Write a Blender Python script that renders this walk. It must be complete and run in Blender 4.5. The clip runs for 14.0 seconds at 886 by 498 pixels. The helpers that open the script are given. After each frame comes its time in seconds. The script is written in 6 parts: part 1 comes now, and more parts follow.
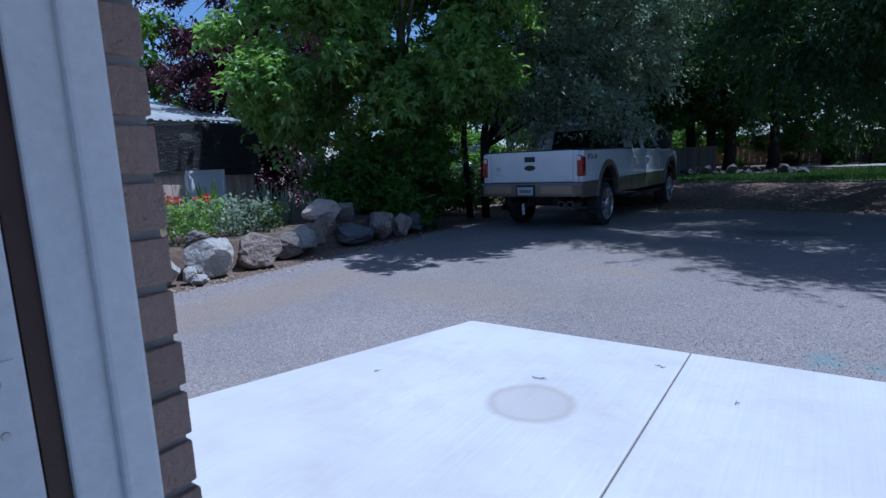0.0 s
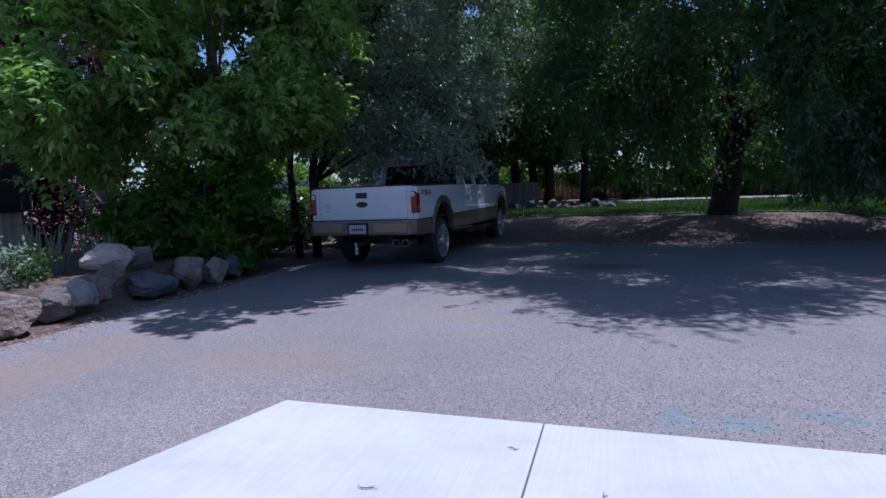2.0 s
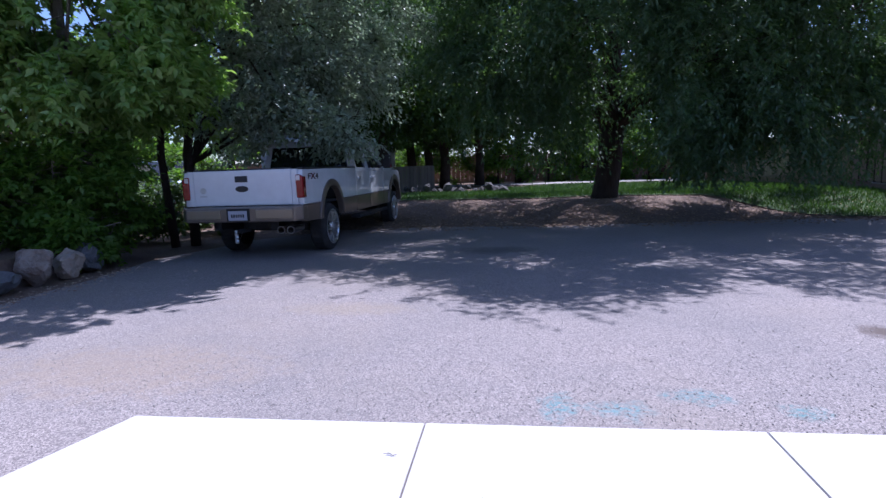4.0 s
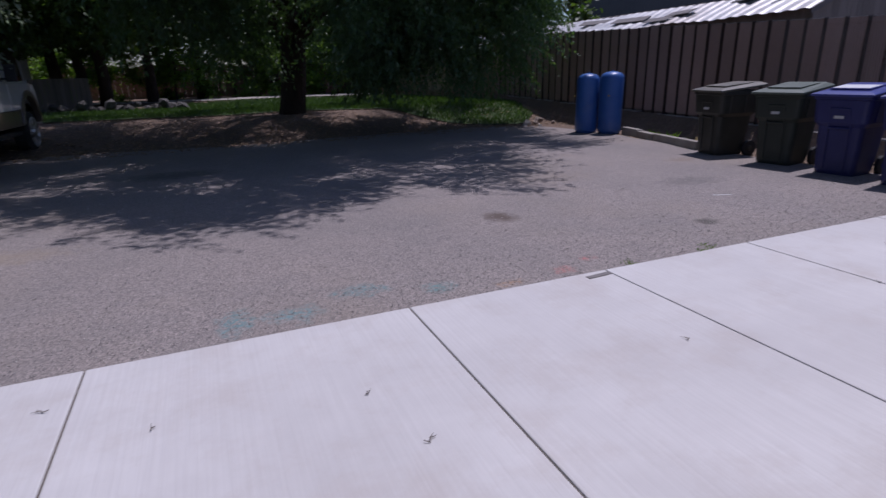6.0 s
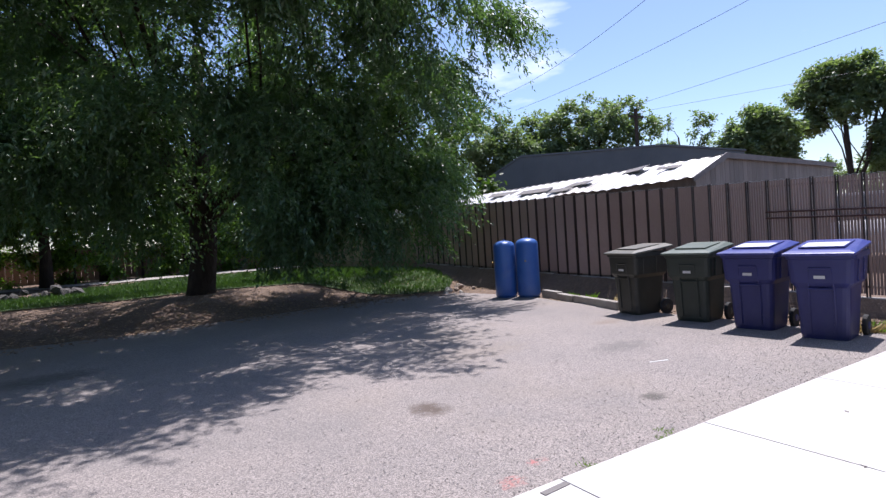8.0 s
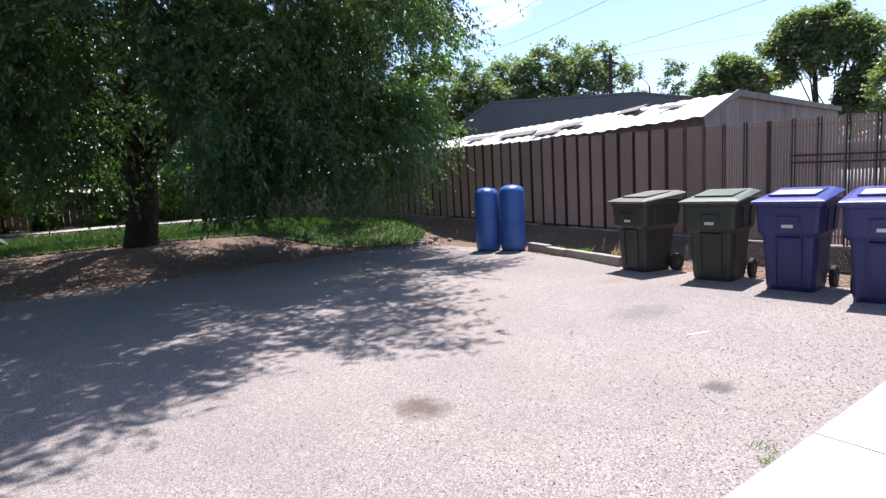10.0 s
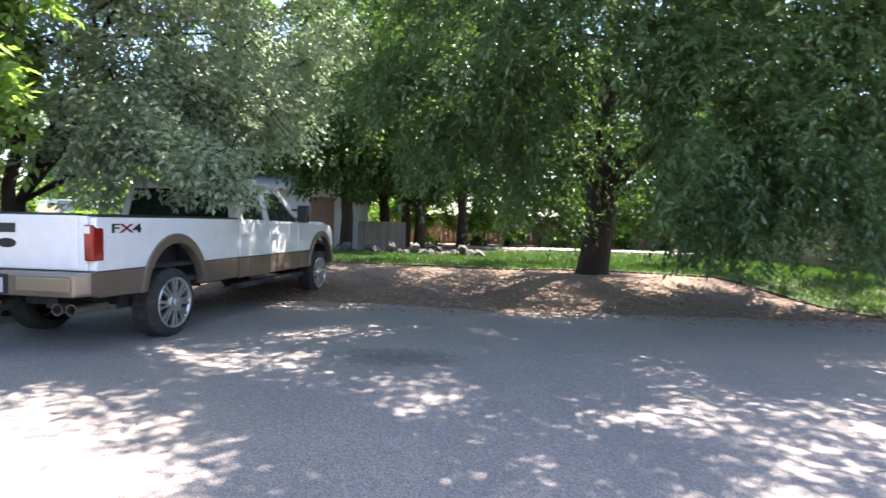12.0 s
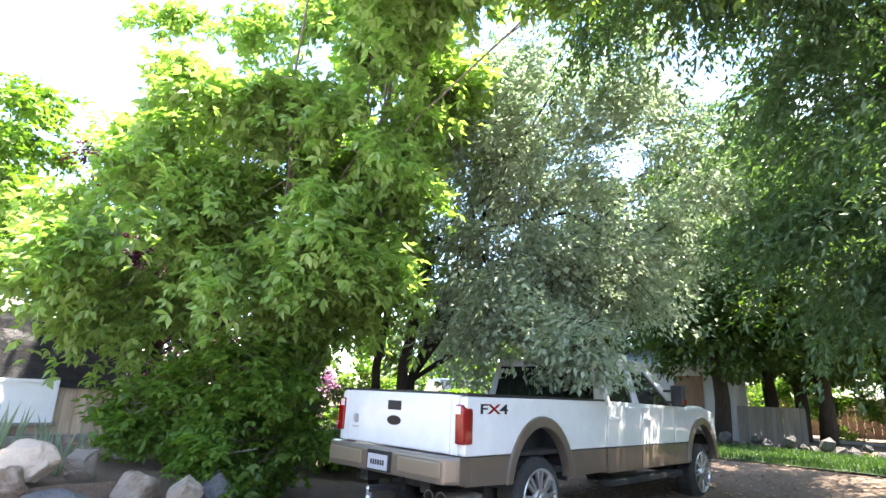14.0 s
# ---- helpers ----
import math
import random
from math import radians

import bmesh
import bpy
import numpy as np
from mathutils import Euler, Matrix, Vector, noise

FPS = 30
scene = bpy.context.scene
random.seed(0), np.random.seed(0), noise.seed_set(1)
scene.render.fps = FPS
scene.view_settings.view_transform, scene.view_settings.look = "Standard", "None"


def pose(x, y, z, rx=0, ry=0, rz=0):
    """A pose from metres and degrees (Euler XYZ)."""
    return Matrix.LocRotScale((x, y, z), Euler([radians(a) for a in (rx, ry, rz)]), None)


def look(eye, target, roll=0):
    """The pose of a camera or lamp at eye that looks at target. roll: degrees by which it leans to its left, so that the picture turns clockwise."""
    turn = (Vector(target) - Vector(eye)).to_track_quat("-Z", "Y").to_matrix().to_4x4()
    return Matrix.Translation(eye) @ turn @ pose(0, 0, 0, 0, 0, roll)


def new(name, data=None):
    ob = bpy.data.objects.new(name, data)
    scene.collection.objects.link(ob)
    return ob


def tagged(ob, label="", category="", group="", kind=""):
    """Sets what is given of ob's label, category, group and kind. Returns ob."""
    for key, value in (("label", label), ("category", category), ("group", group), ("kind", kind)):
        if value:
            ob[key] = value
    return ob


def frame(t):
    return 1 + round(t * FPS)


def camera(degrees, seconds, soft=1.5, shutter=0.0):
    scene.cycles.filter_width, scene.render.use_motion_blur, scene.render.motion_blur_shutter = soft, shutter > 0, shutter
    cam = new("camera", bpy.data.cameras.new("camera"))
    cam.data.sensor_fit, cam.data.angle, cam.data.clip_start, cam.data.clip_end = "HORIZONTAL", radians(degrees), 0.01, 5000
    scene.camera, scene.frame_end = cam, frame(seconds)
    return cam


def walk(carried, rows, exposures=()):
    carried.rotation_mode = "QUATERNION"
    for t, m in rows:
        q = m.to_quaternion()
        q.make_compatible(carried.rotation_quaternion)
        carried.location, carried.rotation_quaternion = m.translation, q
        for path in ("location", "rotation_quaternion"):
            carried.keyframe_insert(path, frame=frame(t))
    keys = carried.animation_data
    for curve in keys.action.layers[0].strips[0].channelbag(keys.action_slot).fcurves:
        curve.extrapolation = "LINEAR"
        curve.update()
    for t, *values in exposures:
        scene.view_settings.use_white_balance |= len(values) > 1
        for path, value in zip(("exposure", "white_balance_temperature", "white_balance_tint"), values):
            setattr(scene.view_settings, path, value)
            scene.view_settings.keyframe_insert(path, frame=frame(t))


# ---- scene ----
# ---------------------------------------------------------------- camera
cam = camera(78.0, 14.0, soft=1.4, shutter=0.15)
# seconds, eye, target, roll
PATH = [
    (0, (6.361, 1.734, 1.33), (5.239, 3.358, 1.013), -2.5),
    (0.5, (6.28, 1.879, 1.322), (5.235, 3.556, 1.011), -2.4),
    (1, (6.222, 2.05, 1.348), (5.316, 3.803, 1.021), -2.1),
    (1.5, (6.163, 2.288, 1.343), (5.492, 4.151, 1.056), -2.3),
    (2, (6.128, 2.479, 1.358), (5.52, 4.372, 1.137), -2.3),
    (2.2, (6.135, 2.529, 1.369), (5.471, 4.408, 1.199), -2.1),
    (4.3, (6.244, 2.741, 1.36), (6.089, 4.702, 0.996), -1.7),
    (4.5, (6.279, 2.734, 1.348), (6.183, 4.673, 0.868), -1.5),
    (5, (6.344, 2.651, 1.315), (6.37, 4.551, 0.692), -1.0),
    (5.5, (6.411, 2.591, 1.322), (6.606, 4.466, 0.653), -2.6),
    (6, (6.439, 2.532, 1.388), (7.18, 4.284, 0.771), -1.4),
    (6.5, (6.524, 2.595, 1.385), (7.545, 4.25, 0.918), -2.0),
    (7, (6.583, 2.652, 1.448), (7.815, 4.207, 1.193), -3.2),
    (7.5, (6.659, 2.879, 1.48), (7.786, 4.528, 1.364), -4.7),
    (7.7, (6.695, 2.945, 1.494), (7.743, 4.648, 1.448), -3.8),
    (9.8, (7.178, 4.151, 1.41), (8.262, 5.817, 1.19), -3.9),
    (10, (7.263, 4.31, 1.408), (8.402, 5.937, 1.171), -3.3),
    (10.5, (7.347, 4.688, 1.405), (8.414, 6.364, 1.171), -2.6),
    (11, (7.329, 5.069, 1.407), (7.898, 6.973, 1.175), -1.8),
    (11.5, (7.243, 5.47, 1.411), (7.48, 7.445, 1.205), -0.8),
    (12, (7.132, 5.998, 1.409), (6.861, 7.978, 1.319), 1.2),
    (12.5, (6.892, 6.459, 1.461), (6.148, 8.315, 1.444), 2.3),
    (13, (6.666, 6.71, 1.462), (5.414, 8.266, 1.567), 1.5),
    (13.5, (6.514, 6.778, 1.431), (5.069, 8.119, 1.767), 2.9),
    (14, (6.503, 6.782, 1.428), (5.17, 8.184, 1.938), 2.6),
]
EXPOSURES = [
    (0.0, 0.0, 4650, 13), (2.0, 0.15, 5000, 24), (2.3, 0.2, 4980, 23), (4.3, 0.8, 5250, 29), (4.5, 0.5, 5300, 30), (5.0, -0.1, 5400, 29), (5.5, -0.35, 5680, 28), (6.0, -0.45, 5680, 28), (6.5, -0.48, 5640, 27), (7.0, 0.0, 5580, 26),
    (7.5, 0.47, 5800, 20), (10.0, 1.24, 6150, 18), (10.5, 1.15, 6120, 16), (11.0, 1.52, 6300, 15), (11.5, 2.05, 6550, 14), (12.0, 2.78, 6650, 16), (12.5, 2.92, 6640, 15), (13.0, 3.05, 6740, 16), (13.5, 3.18, 6850, 16), (14.0, 3.2, 6800, 12),
]
walk(cam, [(t, look(*row)) for t, *row in PATH], EXPOSURES)

# ---------------------------------------------------------------- sky and sun
SUN_DIR = Vector((0.312, 0.190, 0.931)).normalized()
world = bpy.data.worlds.new("world")
scene.world = world
world.use_nodes = True
wn, wl = world.node_tree.nodes, world.node_tree.links
sky = wn.new("ShaderNodeTexSky")
sky.sky_type, sky.sun_disc = "NISHITA", False
sky.sun_elevation = math.asin(SUN_DIR.z)
sky.sun_rotation = math.atan2(SUN_DIR.x, SUN_DIR.y)
sky.air_density, sky.dust_density, sky.ozone_density = 1.0, 0.6, 1.5
# thin summer clouds low in the sky
wco = wn.new("ShaderNodeTexCoord")
wmap = wn.new("ShaderNodeMapping")
wmap.inputs["Scale"].default_value = (1.6, 1.6, 6.0)
wnoise = wn.new("ShaderNodeTexNoise")
wnoise.inputs["Scale"].default_value, wnoise.inputs["Detail"].default_value = 2.2, 7
wramp = wn.new("ShaderNodeValToRGB")
wramp.color_ramp.elements[0].position, wramp.color_ramp.elements[1].position = 0.60, 0.80
wmix = wn.new("ShaderNodeMixRGB")
wmix.inputs["Color2"].default_value = (9.0, 9.4, 10.0, 1)
wl.new(wco.outputs["Generated"], wmap.inputs["Vector"])
wl.new(wmap.outputs["Vector"], wnoise.inputs["Vector"])
wl.new(wnoise.outputs["Fac"], wramp.inputs["Fac"])
wl.new(wramp.outputs["Color"], wmix.inputs["Fac"])
wl.new(sky.outputs["Color"], wmix.inputs["Color1"])
wl.new(wmix.outputs["Color"], wn["Background"].inputs["Color"])
wn["Background"].inputs["Strength"].default_value = 0.10
sun = new("sun", bpy.data.lights.new("sun", "SUN"))
sun.data.energy, sun.data.angle, sun.data.color = 4.2, radians(0.53), (1.0, 0.95, 0.87)
sun.matrix_world = look((20, 12, 30), Vector((20, 12, 30)) - SUN_DIR)

# ---------------------------------------------------------------- material kit
def material(name, rough=0.8, metal=0.0):
    m = bpy.data.materials.new(name)
    m.use_nodes = True
    n = m.node_tree.nodes
    b = n["Principled BSDF"]
    b.inputs["Roughness"].default_value, b.inputs["Metallic"].default_value = rough, metal
    return m, n, m.node_tree.links, b


def coords(n, l, scale=(1, 1, 1), kind="Object"):
    c, mp = n.new("ShaderNodeTexCoord"), n.new("ShaderNodeMapping")
    mp.inputs["Scale"].default_value = scale
    l.new(c.outputs[kind], mp.inputs["Vector"])
    return mp.outputs["Vector"]


def world_coords(n, l, scale=(1, 1, 1)):
    c, mp = n.new("ShaderNodeNewGeometry"), n.new("ShaderNodeMapping")
    mp.inputs["Scale"].default_value = scale
    l.new(c.outputs["Position"], mp.inputs["Vector"])
    return mp.outputs["Vector"]


def noise_fac(n, l, vec, scale, detail=4, rough=0.6, lo=0.3, hi=0.7):
    t, r = n.new("ShaderNodeTexNoise"), n.new("ShaderNodeMapRange")
    t.inputs["Scale"].default_value, t.inputs["Detail"].default_value, t.inputs["Roughness"].default_value = scale, detail, rough
    l.new(vec, t.inputs["Vector"])
    r.inputs["From Min"].default_value, r.inputs["From Max"].default_value = lo, hi
    l.new(t.outputs["Fac"], r.inputs["Value"])
    return r.outputs["Result"]


def mix(n, l, fac, a, b, mode="MIX"):
    m = n.new("ShaderNodeMixRGB")
    m.blend_type = mode
    for socket, v in (("Fac", fac), ("Color1", a), ("Color2", b)):
        if hasattr(v, "is_linked"):
            l.new(v, m.inputs[socket])
        elif socket == "Fac":
            m.inputs[socket].default_value = v
        else:
            m.inputs[socket].default_value = (*v, 1)
    return m.outputs["Color"]


def math_node(n, l, op, a, b=0.0):
    m = n.new("ShaderNodeMath")
    m.operation = op
    for i, v in enumerate((a, b)):
        if hasattr(v, "is_linked"):
            l.new(v, m.inputs[i])
        else:
            m.inputs[i].default_value = v
    return m.outputs["Value"]


def bump(n, l, b, height, strength=0.4, distance=0.01):
    k = n.new("ShaderNodeBump")
    k.inputs["Strength"].default_value, k.inputs["Distance"].default_value = strength, distance
    l.new(height, k.inputs["Height"])
    l.new(k.outputs["Normal"], b.inputs["Normal"])


def speckled(name, a, c, scale=3.0, rough=0.8, metal=0.0, fine=40.0, dirt=None, strength=0.3, distance=0.004, space="Object", stretch=(1, 1, 1), vary=0.0):
    """A surface of two tones at a large scale, with fine grain and relief, and dirt where given."""
    m, n, l, b = material(name, rough, metal)
    v = world_coords(n, l, stretch) if space == "World" else coords(n, l, stretch)
    big, small = noise_fac(n, l, v, scale), noise_fac(n, l, v, fine, 5, 0.7)
    col = mix(n, l, big, a, c)
    col = mix(n, l, math_node(n, l, "MULTIPLY", small, 0.25), col, tuple(x * 0.55 for x in a))
    if dirt:
        col = mix(n, l, math_node(n, l, "MULTIPLY", noise_fac(n, l, v, scale * 0.45, 6, 0.7, 0.5, 0.75), 0.7), col, dirt)
    if vary:
        oi = n.new("ShaderNodeObjectInfo")
        hsv = n.new("ShaderNodeHueSaturation")
        l.new(math_node(n, l, "ADD", math_node(n, l, "MULTIPLY", oi.outputs["Random"], vary), 1 - vary / 2), hsv.inputs["Value"])
        l.new(col, hsv.inputs["Color"])
        col = hsv.outputs["Color"]
    l.new(col, b.inputs["Base Color"])
    bump(n, l, b, small, strength, distance)
    return m


def leaf_material(name, a, c, glow=0.5, rough=0.5, back=None):
    """Leaves: every leaf takes its own tone between a and c, and lets light through."""
    m, n, l, b = material(name, rough)
    g = n.new("ShaderNodeNewGeometry")
    col = mix(n, l, g.outputs["Random Per Island"], a, c)
    col = mix(n, l, math_node(n, l, "MULTIPLY", noise_fac(n, l, world_coords(n, l), 0.9, 2), 0.45), col, tuple(x * 0.6 for x in a))
    l.new(col, b.inputs["Base Color"])
    b.inputs["Specular IOR Level"].default_value = 0.6
    tr, mx = n.new("ShaderNodeBsdfTranslucent"), n.new("ShaderNodeMixShader")
    l.new(mix(n, l, 1.0, col, back or (1.35, 1.5, 0.5), "MULTIPLY"), tr.inputs["Color"])
    mx.inputs["Fac"].default_value = glow
    l.new(b.outputs["BSDF"], mx.inputs[1])
    l.new(tr.outputs["BSDF"], mx.inputs[2])
    l.new(mx.outputs["Shader"], n["Material Output"].inputs["Surface"])
    return m


def plain(name, colour, rough=0.5, metal=0.0, coat=0.0):
    m, n, l, b = material(name, rough, metal)
    v = coords(n, l)
    f = noise_fac(n, l, v, 6.0, 5)
    l.new(mix(n, l, math_node(n, l, "MULTIPLY", f, 0.3), colour, tuple(x * 0.7 for x in colour)), b.inputs["Base Color"])
    b.inputs["Coat Weight"].default_value = coat
    return m


# ---------------------------------------------------------------- materials
def asphalt_material():
    m, n, l, b = material("chip_seal", 0.9)
    v = world_coords(n, l)
    vor = n.new("ShaderNodeTexVoronoi")
    vor.inputs["Scale"].default_value = 130
    l.new(v, vor.inputs["Vector"])
    stone = n.new("ShaderNodeValToRGB")
    e = stone.color_ramp.elements
    e[0].position, e[0].color = 0.0, (0.135, 0.117, 0.110, 1)
    e[1].position, e[1].color = 1.0, (0.46, 0.40, 0.365, 1)
    e.new(0.45).color = (0.245, 0.212, 0.195, 1)
    sep = n.new("ShaderNodeSeparateColor")
    l.new(vor.outputs["Color"], sep.inputs["Color"])
    l.new(sep.outputs["Red"], stone.inputs["Fac"])
    col = mix(n, l, math_node(n, l, "MULTIPLY", noise_fac(n, l, v, 0.7, 6, 0.65), 0.5), stone.outputs["Color"], (0.15, 0.145, 0.145))
    col = mix(n, l, math_node(n, l, "MULTIPLY", noise_fac(n, l, v, 0.33, 5, 0.6, 0.5, 0.72), 0.55), col, (0.27, 0.225, 0.18))
    col = mix(n, l, math_node(n, l, "MULTIPLY", noise_fac(n, l, v, 34, 5, 0.75, 0.3, 0.75), 0.28), col, (0.13, 0.112, 0.10))
    sep2 = n.new("ShaderNodeSeparateXYZ")
    l.new(v, sep2.inputs["Vector"])

    def blot(x, y, rx, ry, wob=0.5):
        """1 inside a ragged patch at (x, y), 0 outside."""
        dx = math_node(n, l, "DIVIDE", math_node(n, l, "SUBTRACT", sep2.outputs["X"], x), rx)
        dy = math_node(n, l, "DIVIDE", math_node(n, l, "SUBTRACT", sep2.outputs["Y"], y), ry)
        d = math_node(n, l, "ADD", math_node(n, l, "MULTIPLY", dx, dx), math_node(n, l, "MULTIPLY", dy, dy))
        d = math_node(n, l, "ADD", d, math_node(n, l, "MULTIPLY", noise_fac(n, l, v, 9, 4, 0.6, 0.3, 0.7), wob * 2))
        r = n.new("ShaderNodeMapRange")
        r.inputs["From Min"].default_value, r.inputs["From Max"].default_value = 1.5, 0.5
        l.new(d, r.inputs["Value"])
        return r.outputs["Result"]

    for x, y, rx, ry, k, tone in [(9.02, 7.16, 0.20, 0.24, 0.95, (0.10, 0.075, 0.06)), (10.63, 6.10, 0.15, 0.11, 0.9, (0.09, 0.08, 0.07)), (5.9, 11.6, 0.8, 0.45, 0.7, (0.08, 0.075, 0.065)), (13.2, 8.9, 0.35, 0.2, 0.5, (0.2, 0.15, 0.11)),
                                  (10.6, 8.7, 0.9, 0.5, 0.35, (0.26, 0.21, 0.16)), (3.4, 6.2, 1.3, 0.6, 0.5, (0.27, 0.21, 0.15)), (1.6, 5.2, 0.7, 2.4, 0.6, (0.27, 0.20, 0.14)), (12.0, 7.6, 0.5, 0.3, 0.5, (0.10, 0.095, 0.09)), (4.6, 7.9, 0.8, 0.3, 0.5, (0.26, 0.21, 0.15))]:
        col = mix(n, l, math_node(n, l, "MULTIPLY", blot(x, y, rx, ry), k), col, tone)
    # pavement chalk rubbed into the stones before the slab
    for x, y, rx, ry, tone in [(6.45, 5.75, 0.14, 0.25, (0.10, 0.23, 0.24)), (6.8, 5.7, 0.22, 0.16, (0.12, 0.24, 0.25)), (7.25, 5.9, 0.25, 0.14, (0.10, 0.22, 0.23)), (7.75, 5.72, 0.16, 0.12, (0.10, 0.22, 0.22)), (8.7, 5.62, 0.14, 0.08, (0.42, 0.13, 0.11)), (8.2, 5.58, 0.16, 0.07, (0.34, 0.20, 0.10)), (9.0, 5.75, 0.10, 0.06, (0.40, 0.14, 0.13))]:
        fac = math_node(n, l, "MULTIPLY", blot(x, y, rx, ry, 0.6), math_node(n, l, "MULTIPLY", noise_fac(n, l, v, 30, 3, 0.6, 0.4, 0.6), 0.85))
        col = mix(n, l, fac, col, tone)
    l.new(col, b.inputs["Base Color"])
    bump(n, l, b, vor.outputs["Distance"], 0.3, 0.004)
    return m


def concrete_material():
    m, n, l, b = material("broom_finished_concrete", 0.85)
    v = world_coords(n, l)
    streak = noise_fac(n, l, world_coords(n, l, (55, 1.2, 1)), 1.0, 4, 0.6)
    big = noise_fac(n, l, v, 0.8, 6, 0.65)
    col = mix(n, l, big, (0.50, 0.487, 0.475), (0.615, 0.605, 0.59))
    col = mix(n, l, math_node(n, l, "MULTIPLY", streak, 0.28), col, (0.42, 0.405, 0.39))
    col = mix(n, l, math_node(n, l, "MULTIPLY", noise_fac(n, l, v, 1.7, 6, 0.72, 0.48, 0.75), 0.6), col, (0.43, 0.385, 0.35))
    # a round stain left by a pot
    sep = n.new("ShaderNodeSeparateXYZ")
    l.new(v, sep.inputs["Vector"])
    wob = math_node(n, l, "MULTIPLY", noise_fac(n, l, v, 6.0, 3, 0.6, 0, 1), 0.05)
    dx, dy = math_node(n, l, "SUBTRACT", sep.outputs["X"], 5.14), math_node(n, l, "SUBTRACT", sep.outputs["Y"], 4.27)
    d = math_node(n, l, "SQRT", math_node(n, l, "ADD", math_node(n, l, "MULTIPLY", dx, dx), math_node(n, l, "MULTIPLY", dy, dy)))
    d = math_node(n, l, "ADD", d, wob)
    ring = n.new("ShaderNodeValToRGB")
    e = ring.color_ramp.elements
    e[0].position, e[0].color = 0.0, (0.5, 0.5, 0.5, 1)
    e[1].position, e[1].color = 0.285, (0, 0, 0, 1)
    e.new(0.20).color = (0.5, 0.5, 0.5, 1)
    e.new(0.235).color = (0.8, 0.8, 0.8, 1)
    l.new(d, ring.inputs["Fac"])
    col = mix(n, l, ring.outputs["Color"], col, (0.38, 0.335, 0.30))
    l.new(col, b.inputs["Base Color"])
    bump(n, l, b, streak, 0.25, 0.003)
    return m


def ground_material():
    m, n, l, b = material("dry_dirt_and_leaf_litter", 0.95)
    v = world_coords(n, l)
    col = mix(n, l, noise_fac(n, l, v, 0.8, 6), (0.115, 0.075, 0.054), (0.205, 0.14, 0.103))
    vor = n.new("ShaderNodeTexVoronoi")
    vor.inputs["Scale"].default_value = 28
    l.new(v, vor.inputs["Vector"])
    sep = n.new("ShaderNodeSeparateColor")
    l.new(vor.outputs["Color"], sep.inputs["Color"])
    col = mix(n, l, math_node(n, l, "MULTIPLY", sep.outputs["Green"], 0.5), col, (0.28, 0.20, 0.135))
    col = mix(n, l, math_node(n, l, "MULTIPLY", noise_fac(n, l, v, 9, 5), 0.5), col, (0.11, 0.08, 0.06))
    l.new(col, b.inputs["Base Color"])
    bump(n, l, b, noise_fac(n, l, v, 18, 5, 0.7), 0.7, 0.03)
    return m


ASPHALT, CONCRETE, DIRT = asphalt_material(), concrete_material(), ground_material()
JOINT = speckled("joint_dirt", (0.10, 0.085, 0.07), (0.16, 0.14, 0.12), 20, 0.95, space="World")
LAWN = speckled("lawn_soil", (0.035, 0.065, 0.018), (0.06, 0.10, 0.025), 1.5, 0.95, fine=60, strength=0.8, distance=0.03, space="World")
GRASS = leaf_material("grass_blades", (0.05, 0.112, 0.022), (0.098, 0.172, 0.04), 0.32, 0.6)
DRYGRASS = leaf_material("dry_grass_blades", (0.36, 0.29, 0.15), (0.5, 0.42, 0.24), 0.3, 0.7, (1.1, 1.0, 0.7))
ROCK_PALE = speckled("pale_boulder", (0.50, 0.46, 0.40), (0.72, 0.68, 0.62), 4.2, 0.9, fine=20, dirt=(0.24, 0.17, 0.12), strength=0.9, distance=0.04, vary=0.25)
ROCK_BROWN = speckled("brown_streaked_boulder", (0.26, 0.17, 0.115), (0.58, 0.50, 0.43), 5.0, 0.9, fine=22, dirt=(0.20, 0.11, 0.07), strength=0.9, distance=0.04, vary=0.3)
ROCK_DARK = speckled("dark_fieldstone", (0.075, 0.07, 0.066), (0.13, 0.12, 0.11), 3.0, 0.9, fine=14, strength=0.8, distance=0.03, vary=0.4)
ROCK_GREY = speckled("grey_boulder", (0.23, 0.20, 0.175), (0.40, 0.35, 0.30), 5.0, 0.9, fine=22, dirt=(0.3, 0.19, 0.12), strength=0.9, distance=0.04, vary=0.3)
ROCK_BUFF = speckled("buff_boulder", (0.46, 0.36, 0.28), (0.60, 0.50, 0.41), 1.8, 0.9, fine=10, dirt=(0.34, 0.24, 0.17), strength=0.8, distance=0.03, vary=0.2)
ROCK_SLATE = speckled("slate_boulder", (0.13, 0.13, 0.14), (0.24, 0.24, 0.25), 2.6, 0.85, fine=12, dirt=(0.30, 0.26, 0.22), strength=0.9, distance=0.03, vary=0.25)
BARK = speckled("dark_bark", (0.045, 0.030, 0.023), (0.085, 0.06, 0.046), 6, 0.95, fine=30, strength=1.0, distance=0.03, stretch=(3, 3, 0.6))
BARK_PALE = speckled("pale_bark", (0.26, 0.22, 0.18), (0.34, 0.30, 0.25), 6, 0.95, fine=30, strength=0.8, distance=0.02, stretch=(3, 3, 0.7))
LEAF_ELM = leaf_material("elm_leaves", (0.072, 0.134, 0.066), (0.132, 0.208, 0.102), 0.46, 0.36)
LEAF_MAPLE = leaf_material("maple_leaves", (0.205, 0.325, 0.085), (0.34, 0.475, 0.16), 0.5, 0.38, (1.3, 1.45, 0.65))
LEAF_OLIVE = leaf_material("silvery_leaves", (0.29, 0.345, 0.255), (0.47, 0.54, 0.43), 0.52, 0.28, (1.1, 1.22, 0.9))
